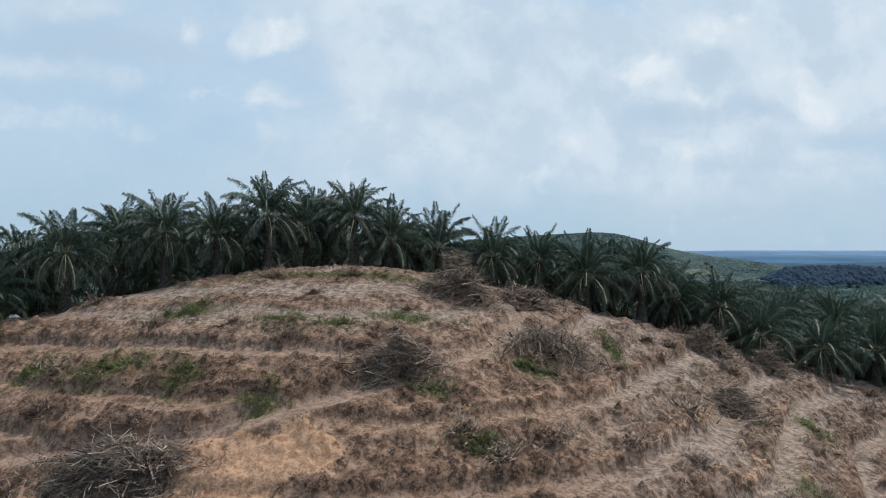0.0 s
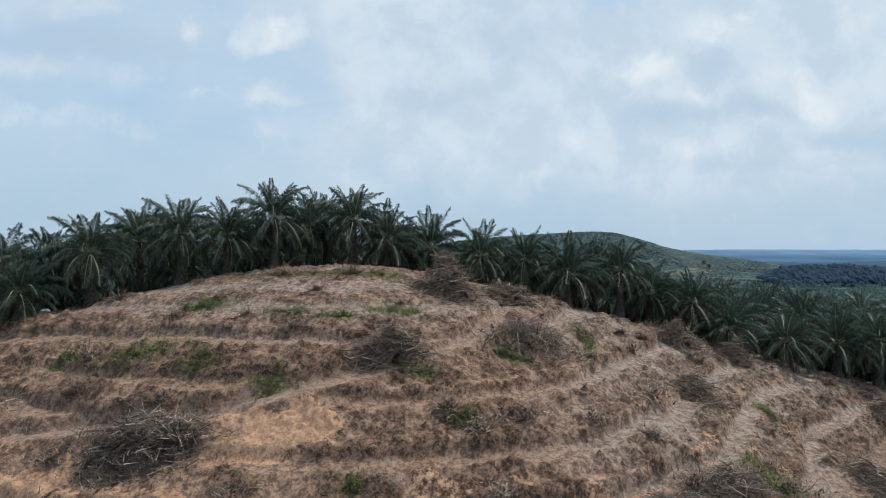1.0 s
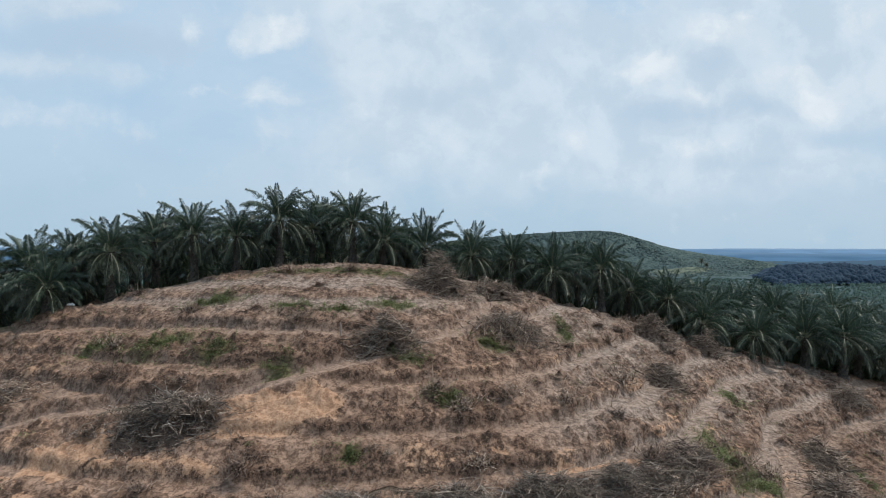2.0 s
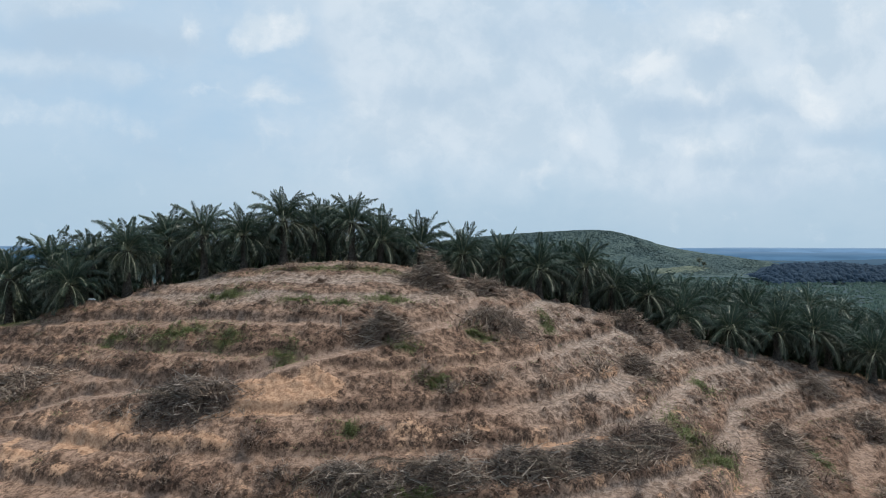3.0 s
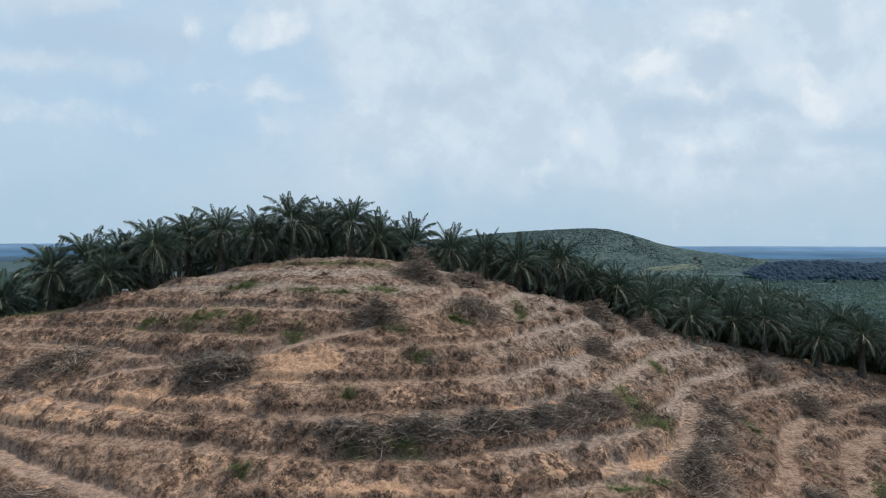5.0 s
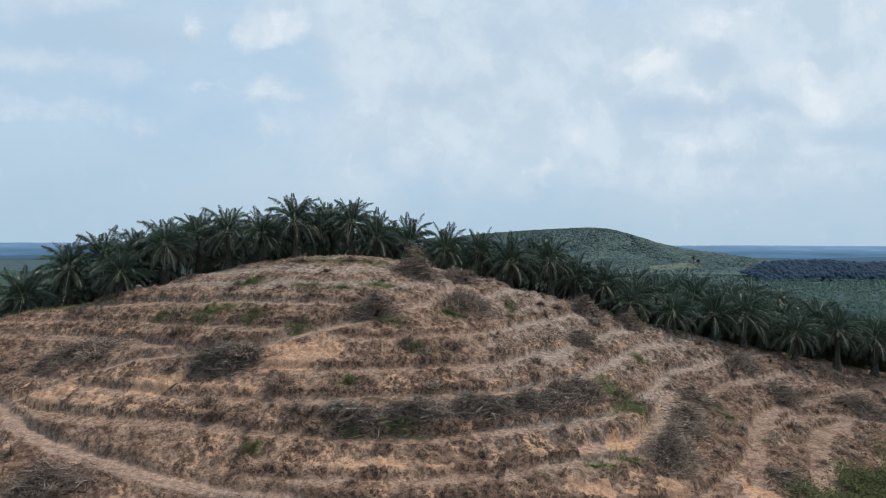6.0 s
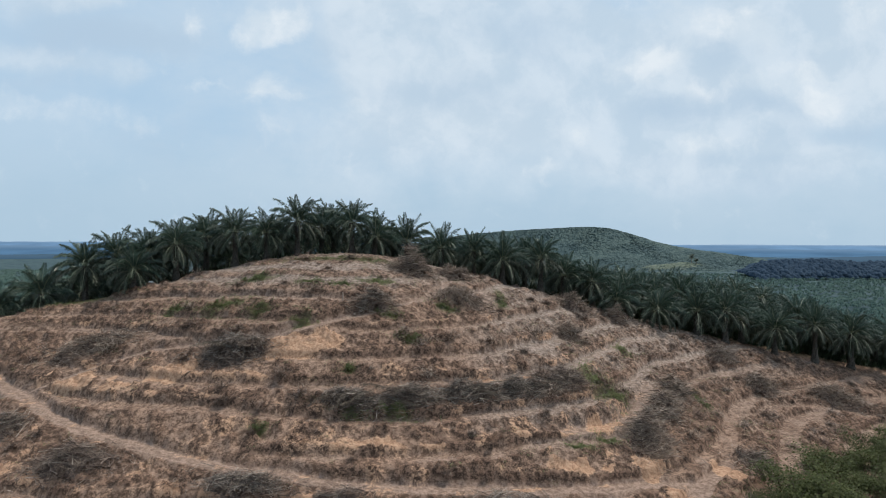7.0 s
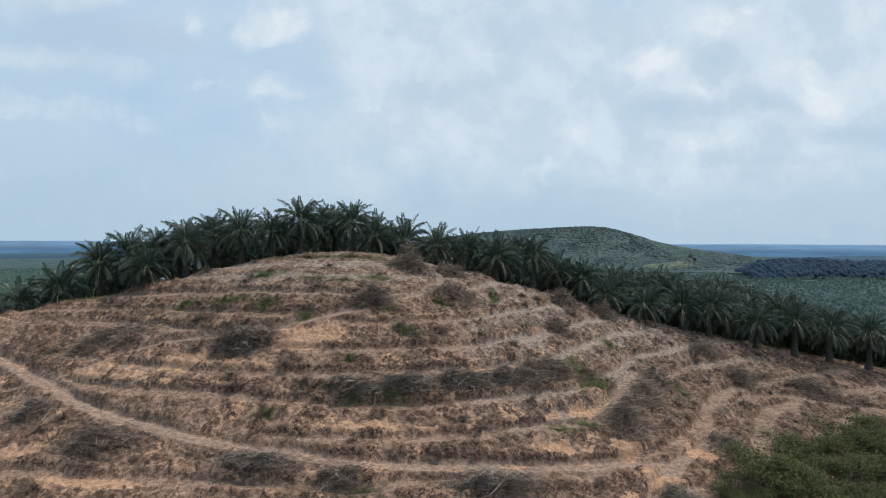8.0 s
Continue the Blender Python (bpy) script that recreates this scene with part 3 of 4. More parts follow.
def trunk_mesh(rng, height, stubs=46):
    """A palm stem rough with the stubs of cut leaf bases."""
    verts, faces = [], []
    rings, sides = (16, 10) if stubs else (8, 8)
    for k in range(rings + 1):
        s = k / rings
        r = 0.46 * (1 - s) ** 3 + 0.30 + 0.16 * step(s, 0.72, 0.98)
        for m in range(sides):
            a = 2 * math.pi * (m + 0.5 * (k % 2)) / sides
            rr = r * (1.0 + (0.16 if (m + k) % 2 else -0.05) + rng.uniform(-0.05, 0.05))
            verts.append((rr * math.cos(a), rr * math.sin(a), s * height + rng.uniform(-0.05, 0.05) - 0.25 * (1 - s)))
    for k in range(rings):
        for m in range(sides):
            a, b = k * sides + m, k * sides + (m + 1) % sides
            faces.append((a, b, b + sides, a + sides))
    # leaf-base stubs below the crown
    for k in range(stubs):
        a, z = k * 2.399, height * (0.55 + 0.43 * k / 46)
        out = Vector((math.cos(a), math.sin(a), 0))
        side = Vector((-math.sin(a), math.cos(a), 0)) * 0.09
        p = out * 0.30 + Vector((0, 0, z))
        t = out * 0.62 + Vector((0, 0, z + 0.36))
        b = len(verts)
        verts += [tuple(p - side), tuple(p + side), tuple(p + Vector((0, 0, -0.12))), tuple(t - side * 0.6), tuple(t + side * 0.6), tuple(t + Vector((0, 0, -0.07)))]
        faces += [(b, b + 1, b + 4, b + 3), (b + 1, b + 2, b + 5, b + 4), (b + 2, b, b + 3, b + 5), (b + 3, b + 4, b + 5)]
    return mesh_from("trunk", verts, faces, TRUNK)


def frond_set(seed, pairs):
    rng = random.Random(seed)
    kinds = ((4.8, 82, 50), (5.2, 72, 16), (5.6, 58, -16), (5.8, 44, -36), (5.7, 26, -48), (5.3, 4, -62), (4.6, -22, -76))
    out = []
    for k, (length, rise, fall) in enumerate(kinds):
        for v in range(2):
            out.append(frond_mesh("frond", rng, length * rng.uniform(0.93, 1.07), rise + rng.uniform(-5, 5), fall + rng.uniform(-9, 9),
                                  FROND_OLD if k >= 5 else FROND, pairs))
    return out


PALM_LABEL = "oil palm with dark green drooping fronds on a rough trunk"


def crown_poses(rng, count):
    """Which leaf shape, and its turn and size, from the young upright leaves to the old hanging ones."""
    for k in range(count):
        age = min(6, int((k / count) ** 0.8 * 7 + rng.uniform(-0.4, 0.4)))
        yield max(0, age) * 2 + rng.randrange(2), k * 137.5 + rng.uniform(-12, 12), rng.uniform(0.9, 1.08), rng.uniform(-5, 5)


def make_palm(seed, fronds, height, count, joined):
    rng = random.Random(seed)
    root = new("oil_palm")
    tagged(root, PALM_LABEL, "palm tree", "plantation palms")
    part("trunk", trunk_mesh(rng, height, 0 if joined else 46), root)
    verts, faces, mats = [], [], []
    for kind, turn, size, lean in crown_poses(rng, count):
        m = pose(0, 0, height - 0.12, lean, 0, turn) @ pose(0.16, 0, 0) @ Matrix.Scale(size, 4)
        if joined:
            me, b = fronds[kind], len(verts)
            verts += [tuple(m @ v.co) for v in me.vertices]
            faces += [tuple(b + i for i in p.vertices) for p in me.polygons]
            old = me.materials[0] == FROND_OLD
            mats += [2 if p.material_index else (1 if old else 0) for p in me.polygons]
        else:
            part("frond", fronds[kind], root).matrix_local = m
    if joined:
        me = mesh_from("crown", verts, faces, FROND)
        me.materials.append(FROND_OLD)
        me.materials.append(RACHIS)
        me.polygons.foreach_set("material_index", mats)
        part("crown", me, root)
    return root


def set_down(root, x, y, size=1.0, turn=0.0, lean=0.0):
    """Moves a first-built thing, or a copy of it, to the ground at (x, y)."""
    return pose(x, y, ground_z(x, y) - 0.05, lean, 0, turn) @ Matrix.Scale(size, 4)


# the palms along the clearing's edge: x, y, height against a usual palm's
FRONT = [(-72.1, 54, 0.68), (-65.5, 57, 0.74), (-59.9, 59, 0.82), (-54.3, 62, 1.14), (-50.3, 64.5, 1.1), (-44.8, 59.5, 0.66), (-46.0, 66, 1.05), (-39.9, 64.5, 1.02),
         (-36.8, 70, 1.04), (-30.8, 68, 0.95), (-25.3, 68.5, 0.86), (-20.1, 70.5, 0.98), (-16.7, 75, 0.94), (-14.8, 78, 1.03), (-10.5, 72.5, 0.92), (-6.6, 75, 0.82),
         (-0.6, 78.5, 0.86), (6.3, 76.5, 0.79), (12.6, 79, 0.88), (18.2, 77.5, 0.86), (23.4, 84, 1.03), (26.0, 79.5, 0.93), (31.0, 82, 0.91), (36.4, 80, 0.88)]
EAST = [(43.9, 84.5, 0.9), (40.5, 79, 0.72), (48.8, 80, 0.76), (56.7, 90, 1.0), (57.5, 82.5, 0.89), (62.8, 81.5, 0.97), (68.1, 86, 0.88), (72.8, 82, 0.94), (82.7, 91, 1.07),
        (81.5, 83, 1.07), (89.4, 84, 1.07), (98.4, 85, 1.1), (107.5, 86, 1.12)]


STEMS = (3.0, 4.0, 5.0, 6.0, 7.0)
USUAL = 11.4


def make_palms():
    rng = random.Random(11)
    rich, plain = frond_set(3, 66), frond_set(4, 34)
    near = [make_palm(k + 1, rich, h, 42, False) for k, h in enumerate(STEMS)]
    far = [make_palm(k + 11, plain, h, 34, True) for k, h in enumerate(STEMS)]
    spots = [(x, y, s, 0) for x, y, s in FRONT] + [(x, y - 1.5, 0.95 * s, 0) for x, y, s in EAST]
    for row in range(1, 6):
        for k in range(36):
            x = -92 + 6.3 * k + (3.2 if row % 2 else 0) + rng.uniform(-1.4, 1.4)
            y = float(np.interp(x, EDGE_X, EDGE_Y)) + 2.0 + 5.6 * row + rng.uniform(-1.5, 1.5)
            if row > (5 if x < 25 else 4):
                continue
            if row < 3 and min(math.hypot(x - a, y - b) for a, b, c in FRONT + EAST) < 3.4:
                continue
            spots.append((x, y, rng.uniform(0.74, 0.96) * (1.16 if x < -38 else 0.80 if -4 < x < 22 else 0.92), row))
    used = set()
    for x, y, tall, row in spots:
        kinds = near if row == 0 or (row == 1 and x > -60) else far
        want = tall * USUAL - 5.0 * rng.uniform(0.95, 1.1)
        k = min(range(len(STEMS)), key=lambda i: abs(STEMS[i] - want))
        size = tall * USUAL / (STEMS[k] + 4.8)
        root = kinds[k]
        m = set_down(root, x, y, size, rng.uniform(0, 360), rng.uniform(-3, 3))
        if root not in used:
            used.add(root)
            root.matrix_basis = m
        else:
            copy_thing(root, m)
    for k, root in enumerate(near + far):
        if root not in used:
            root.matrix_basis = set_down(root, 30.0 + 8 * k, 124.0)


make_palms()


# ---------------------------------------------------------------- brush piles
def stick(verts, faces, p, way, length, r, rng, kink=0.25):
    """A tapered, slightly crooked branch."""
    way = way.normalized()
    side = way.cross(Vector((0.31, 0.17, 0.93)))
    side = side.normalized() if side.length > 1e-3 else Vector((1, 0, 0))
    other = way.cross(side)
    off = (side * rng.uniform(-1, 1) + other * rng.uniform(-1, 1)) * length * kink * 0.5
    b = len(verts)
    for s, rr, o in ((0, 1.0, 0), (0.5, 0.75, 1), (1, 0.35, 0.3)):
        c = p + way * length * s + off * o
        for a in (0, 2.094, 4.189):
            verts.append(tuple(c + (side * math.cos(a) + other * math.sin(a)) * r * rr))
    for k in (0, 3):
        for m in range(3):
            faces.append((b + k + m, b + k + (m + 1) % 3, b + k + 3 + (m + 1) % 3, b + k + 3 + m))
    faces += [(b, b + 2, b + 1), (b + 6, b + 7, b + 8)]


def make_pile(seed, x, y, rx, ry, high, turn, wood, label, sticks=420, name="brush_pile", lay=0.35, length=(0.8, 2.6), lying=True):
    """A heap of cut branches on a mound of litter. turn: degrees."""
    rng = random.Random(seed)
    c, s = math.cos(radians(turn)), math.sin(radians(turn))
    z0 = ground_z(x, y)
    root = new(name)
    root.location = (x, y, z0)
    tagged(root, label, "brush pile", "piles of cleared brush")
    steps_r, steps_a = 9, 40
    us, vs = [], []
    for i in range(steps_r + 1):
        for j in range(steps_a):
            a = 2 * math.pi * j / steps_a
            f = i / steps_r * (1 + 0.22 * math.sin(3 * a + seed) + 0.16 * math.sin(5 * a + 2 * seed) + 0.12 * math.sin(11 * a + 3 * seed))
            us.append(f * rx * math.cos(a))
            vs.append(f * ry * math.sin(a))
    us, vs = np.array(us), np.array(vs)
    wx, wy = x + us * c - vs * s, y + us * s + vs * c
    gz = land(wx, wy)[0]

    def dome(u, v, px, py):
        d = np.hypot(u / rx, v / ry)
        lump = 0.9 + 0.55 * rough(px + 0.4 * py, py - 0.4 * px, 1.3, seed) + 0.45 * rough(px - 0.5 * py, py + 0.5 * px, 0.5, seed + 1)
        return high * np.clip(1 - d ** 1.7, -0.2, 1) * lump
    wz = gz + 0.45 * dome(us, vs, wx, wy) - 0.12
    verts = [(px - x, py - y, pz - z0) for px, py, pz in zip(wx, wy, wz)]
    faces = []
    for i in range(steps_r):
        for j in range(steps_a):
            a, b = i * steps_a + j, i * steps_a + (j + 1) % steps_a
            faces.append((a, b, b + steps_a, a + steps_a) if i else (a, b + steps_a, a + steps_a))
    part("litter_mound", mesh_from("litter_mound", verts, faces, MOUND_BROWN if wood == WOOD_BROWN else MOUND, True), root, "dark tangled litter")
    verts, faces = [], []
    twv, twf = [], []
    spots_u = [rng.gauss(0, 0.55) for _ in range(sticks)]
    spots_v = [rng.gauss(0, 0.55) for _ in range(sticks)]
    U, V = np.array(spots_u) * rx, np.array(spots_v) * ry
    PX, PY = x + U * c - V * s, y + U * s + V * c
    PZ = land(PX, PY)[0] + np.maximum(0.0, 0.8 * dome(U, V, PX, PY))
    for k in range(sticks):
        a = rng.uniform(0, 2 * math.pi)
        way = Vector((math.cos(a), math.sin(a), rng.gauss(0.05, lay)))
        l = rng.uniform(*length) * min(1.0, 0.55 + 0.25 * high)
        p = Vector((PX[k] - x, PY[k] - y, PZ[k] - z0 + rng.uniform(-0.05, 0.3))) - way.normalized() * l * 0.4
        thick = rng.random() < 0.14
        stick(verts, faces, p, way, l, (rng.uniform(0.028, 0.055) if thick else rng.uniform(0.010, 0.024)) * (1.35 if wood == WOOD_BROWN else 1.0), rng)
    tagged(part("brushwood", mesh_from("brushwood", verts, faces, wood), root), kind="stuff")
    for k in range(60 if high > 3 else 30):
        verts, faces = [], []
        a, l = rng.uniform(0, 2 * math.pi), rng.uniform(1.4, 3.4)
        way = Vector((math.cos(a), math.sin(a), rng.gauss(0.12, lay)))
        stick(verts, faces, Vector((PX[k] - x, PY[k] - y, PZ[k] - z0 + 0.25)) - way.normalized() * l * 0.45, way, l, rng.uniform(0.026, 0.058), rng)
        part("branch", mesh_from("branch", verts, faces, PALE_BRANCH if k % 3 else wood), root)
    count = sticks * (3 if wood == WOOD_BROWN else 6)
    U = np.array([rng.gauss(0, 0.62) for _ in range(count)]) * rx
    V = np.array([rng.gauss(0, 0.62) for _ in range(count)]) * ry
    PX, PY = x + U * c - V * s, y + U * s + V * c
    PZ = land(PX, PY)[0] + np.maximum(0.0, 0.8 * dome(U, V, PX, PY))
    for k in range(count):
        a, l = rng.uniform(0, 2 * math.pi), rng.uniform(0.25, 0.8)
        p = Vector((PX[k] - x, PY[k] - y, PZ[k] - z0))
        way = Vector((math.cos(a), math.sin(a), rng.uniform(-0.3, 0.9))) * l
        w = Vector((-math.sin(a), math.cos(a), 0)) * rng.uniform(0.012, 0.036)
        b = len(twv)
        twv += [tuple(p - w), tuple(p + w), tuple(p + way)]
        twf.append((b, b + 1, b + 2))
    tagged(part("twig_litter", mesh_from("twig_litter", twv, twf, WOOD_DARK if wood == WOOD_GREY else wood), root), kind="stuff")
    return root


def make_piles():
    brown, grey, dark = WOOD_BROWN, WOOD_GREY, WOOD_DARK
    rows = (
        (1, 1.7, 59.6, 3.7, 2.6, 3.6, 0, brown, "tall heap of pale brown cut branches on the summit", 900),
        (2, 8.9, 63.4, 2.9, 1.8, 2.4, 0, brown, "low brown brush heap beside the summit track", 380),
        (3, -2.8, 45.4, 2.9, 1.5, 3.2, 6, brown, "dark tangled brush heap above the slanting track", 620),
        (5, -20.2, 37.2, 4.6, 2.2, 2.0, 0, grey, "dark heap with pale grey dead branches", 900),
        (6, -43.0, 44.8, 6.6, 2.2, 1.5, 4, brown, "long low bank of dark dry brush", 700),
        (7, -32.1, 22.2, 4.4, 2.2, 1.9, 0, dark, "dark brush heap with bare grey sticks", 620),
        (8, -12.9, 19.0, 4.2, 1.6, 1.5, -5, grey, "low heap of grey cut branches below the track", 660),
        (11, 62.7, 65.9, 3.1, 2.3, 2.9, 10, brown, "round dark brush heap on pale dry ground", 460),
        (12, 78.3, 69.0, 6.2, 2.0, 2.4, 3, brown, "long dark heap of stacked brush", 660),
        (13, 58.3, 71.6, 2.6, 1.8, 2.1, 0, brown, "small brown brush heap near the palms", 300),
        (14, 30.8, 70.8, 2.9, 1.8, 3.0, -10, brown, "brown brush heap at the edge of the palms", 380),
        (15, 27.3, 55.8, 2.3, 2.0, 3.0, 20, brown, "round heap of dark brown brush on a terrace", 380),
        (16, 39.2, 72.8, 2.5, 1.7, 2.7, 0, brown, "brown brush heap with a pale stump beside the palms", 340),
        (17, 13.6, 18.3, 4.6, 1.7, 1.5, 6, grey, "low dark heap with pale sticks below the track", 640),
        (18, -2.8, 17.4, 3.0, 1.6, 1.2, 0, dark, "low dark brush heap on the lower bank", 320),
        (19, -44.6, 29.4, 2.4, 2.2, 1.9, 0, grey, "heap of grey sticks beside the track bend", 360),
        (20, 34.6, 21.0, 2.4, 1.5, 1.1, 0, grey, "loose grey sticks beside the track fork", 260),
        (21, 46.4, 34.6, 3.0, 2.4, 1.3, 30, dark, "low brown brush beside the green thicket", 380),
        (22, 32.0, 32.4, 2.8, 3.8, 2.8, -35, brown, "long heap of brown branches on the terrace edge", 800),
        (23, 37.6, 42.0, 2.0, 5.0, 2.6, -28, brown, "long heap of brown branches on the terrace edge", 760),
        (24, 42.4, 51.4, 2.1, 3.8, 2.3, -30, brown, "long heap of brown branches on the terrace edge", 620),
        (25, -3.4, 29.4, 3.6, 1.5, 1.6, -2, grey, "row of dark brush and cut fronds along a terrace", 560),
        (26, 3.2, 30.2, 3.8, 1.5, 1.5, 8, grey, "row of dark brush and cut fronds along a terrace", 560),
        (27, 10.2, 32.2, 4.0, 1.4, 1.4, 16, grey, "row of dark brush and cut fronds along a terrace", 560),
        (28, 17.0, 34.9, 3.8, 1.5, 1.5, 26, grey, "row of dark brush and cut fronds along a terrace", 560),
        (29, 23.2, 39.0, 3.6, 2.0, 1.7, 38, dark, "row of dark brush and cut fronds along a terrace", 600),
    )
    for seed, x, y, rx, ry, high, turn, wood, label, count in rows:
        make_pile(seed, x, y, rx, ry, high, turn, wood, label, count)
    make_pile(4, 9.4, 51.6, 4.0, 2.6, 2.0, 10, brown, "leafless grey-brown scrub beside the track", 620, "scrub_patch", 0.9, (0.8, 2.0))


make_piles()


# ---------------------------------------------------------------- the far country
def lump(verts, faces, x, y, z, r, h, rng):
    """One tree crown of a far wood: an uneven knob."""
    b = len(verts)
    for k, (f, up) in enumerate(((1.1, 0.0), (0.85, 0.5), (0.5, 0.85))):
        for m in range(6):
            a = 2 * math.pi * (m + 0.5 * k) / 6
            rr = r * f * rng.uniform(0.85, 1.15)
            verts.append((x + rr * math.cos(a), y + rr * math.sin(a), z + h * up * rng.uniform(0.85, 1.15)))
    verts.append((x, y, z + h))
    for k in (0, 6):
        for m in range(6):
            faces.append((b + k + m, b + k + (m + 1) % 6, b + k + 6 + (m + 1) % 6, b + k + 6 + m))
    for m in range(6):
        faces.append((b + 12 + m, b + 12 + (m + 1) % 6, b + 18))


def far_hill_z(x, y):
    return PLAIN - 3 + swell(x, y, FAR_SWELLS)


def make_far():
    rng = random.Random(5)
    verts, faces = [], []
    us, vs = np.linspace(330, 1000, 260), np.linspace(0, 70, 40)
    gu, gv = np.meshgrid(us, vs)
    gy = 592 + gv + 0.04 * (gu - 330) + 7 * rough(gu, 0 * gv, 70, 5)
    top = 19 + 1.6 * rough(gu, 0 * gv, 60, 7) + 1.2 * rough(gu, gv, 20, 8) + 3.0 * step(gu, 520, 640)
    gz = PLAIN - 2 + top * (0.25 + 0.75 * np.clip(gv / 34, 0, 1) ** 0.6) * (0.5 + 0.5 * step(gu + 8 * rough(gu, gv, 8, 6), 330, 366))
    verts = list(zip(gu.ravel().tolist(), gy.ravel().tolist(), gz.ravel().tolist()))
    faces = [(j * 260 + i, j * 260 + i + 1, j * 260 + i + 261, j * 260 + i + 260) for j in range(39) for i in range(259)]
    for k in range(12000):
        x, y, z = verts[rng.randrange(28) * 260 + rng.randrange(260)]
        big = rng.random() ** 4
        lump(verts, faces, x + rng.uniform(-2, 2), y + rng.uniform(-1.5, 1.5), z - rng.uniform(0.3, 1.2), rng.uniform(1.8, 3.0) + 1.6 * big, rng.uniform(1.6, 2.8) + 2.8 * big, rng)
    tagged(new("far_forest", mesh_from("far_forest", verts, faces, FOREST, True)), "dark belt of distant forest with blue haze in its colour", "forest", kind="stuff")
    xs, ys = np.linspace(-420, 700, 300), np.linspace(640, 1400, 200)
    gx, gy = np.meshgrid(xs, ys)
    gz = far_hill_z(gx, gy) + 1.2 * rough(gx, gy, 22, 3) + 1.0 * np.abs(rough(gx, gy, 9, 9)) + 0.5 * rough(gx, gy, 4.5, 10)
    verts = list(zip(gx.ravel().tolist(), gy.ravel().tolist(), gz.ravel().tolist()))
    faces = [(j * 300 + i, j * 300 + i + 1, j * 300 + i + 301, j * 300 + i + 300) for j in range(199) for i in range(299)]
    tagged(new("backdrop_hill", mesh_from("backdrop_hill", verts, faces, HILLWOOD, True)), "green slopes of a distant wooded hill, tinted with painted haze", "hill", kind="structure")
    verts, faces = [], []
    xs = np.array([rng.uniform(-90, 560) for _ in range(11000)])
    ys = np.array([rng.uniform(760, 1060) for _ in range(11000)])
    zs = far_hill_z(xs, ys)
    thick = rough(xs, ys, 60, 4)
    for x, y, z, k in zip(xs, ys, zs, thick):
        if z > 5 and (k > -0.6 or rng.random() < 0.5):
            lump(verts, faces, x, y, z - 1.0, rng.uniform(2.0, 3.8), rng.uniform(1.6, 2.5) + 1.0 * (z > 46), rng)
    tagged(new("hill_forest", mesh_from("hill_forest", verts, faces, HILLWOOD, True)), "trees covering the slopes of a distant hill", "forest", kind="stuff")
    verts, faces = [], []
    for side in range(2):
        for _ in range(5200):
            y = rng.uniform(130, 690)
            x = y * rng.uniform(0.28, 0.98) if side else -y * rng.uniform(0.5, 0.95)
            if swell(x, y, SWELLS) > 9:
                continue
            z, b = PLAIN + float(swell(x, y, SWELLS)), len(verts)
            size = rng.uniform(1.7, 2.9)
            for m in range(9):
                a = m * 0.698 + rng.uniform(-0.3, 0.3)
                e, f = size * math.cos(a), size * math.sin(a)
                b = len(verts)
                verts += [(x, y, z + 1.5), (x + 0.5 * e - 0.14 * f, y + 0.5 * f + 0.14 * e, z + 3.3), (x + 0.5 * e + 0.14 * f, y + 0.5 * f - 0.14 * e, z + 3.3), (x + e, y + f, z + 1.7)]
                faces += [(b, b + 2, b + 1), (b + 1, b + 2, b + 3)]
    tagged(new("young_palm_field", mesh_from("young_palm_field", verts, faces, FIELD)), "wide plain planted with young green oil palms", "plantation", kind="stuff")
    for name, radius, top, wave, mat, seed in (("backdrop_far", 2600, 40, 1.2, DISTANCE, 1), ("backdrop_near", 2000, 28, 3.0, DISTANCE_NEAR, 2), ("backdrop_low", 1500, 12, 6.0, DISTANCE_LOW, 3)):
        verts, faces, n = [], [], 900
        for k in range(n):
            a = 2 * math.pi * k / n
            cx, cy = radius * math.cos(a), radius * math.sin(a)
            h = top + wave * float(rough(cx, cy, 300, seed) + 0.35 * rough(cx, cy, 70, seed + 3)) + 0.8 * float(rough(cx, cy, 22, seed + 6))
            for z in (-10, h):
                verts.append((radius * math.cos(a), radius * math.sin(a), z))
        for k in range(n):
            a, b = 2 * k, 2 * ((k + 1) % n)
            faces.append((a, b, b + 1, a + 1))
        tagged(new(name, mesh_from(name, verts, faces, mat)), "land along the horizon with its blue haze painted and glowing", "distance", kind="structure")


make_far()


# ---------------------------------------------------------------- dry growth on the banks
def sliver(verts, faces, p, way, width):
    side = way.cross(Vector((0.2, 0.1, 1.0)))
    side = side.normalized() * width if side.length > 1e-4 else Vector((width, 0, 0))
    b = len(verts)
    verts += [tuple(p - side), tuple(p + side), tuple(p + way)]
    faces.append((b, b + 1, b + 2))


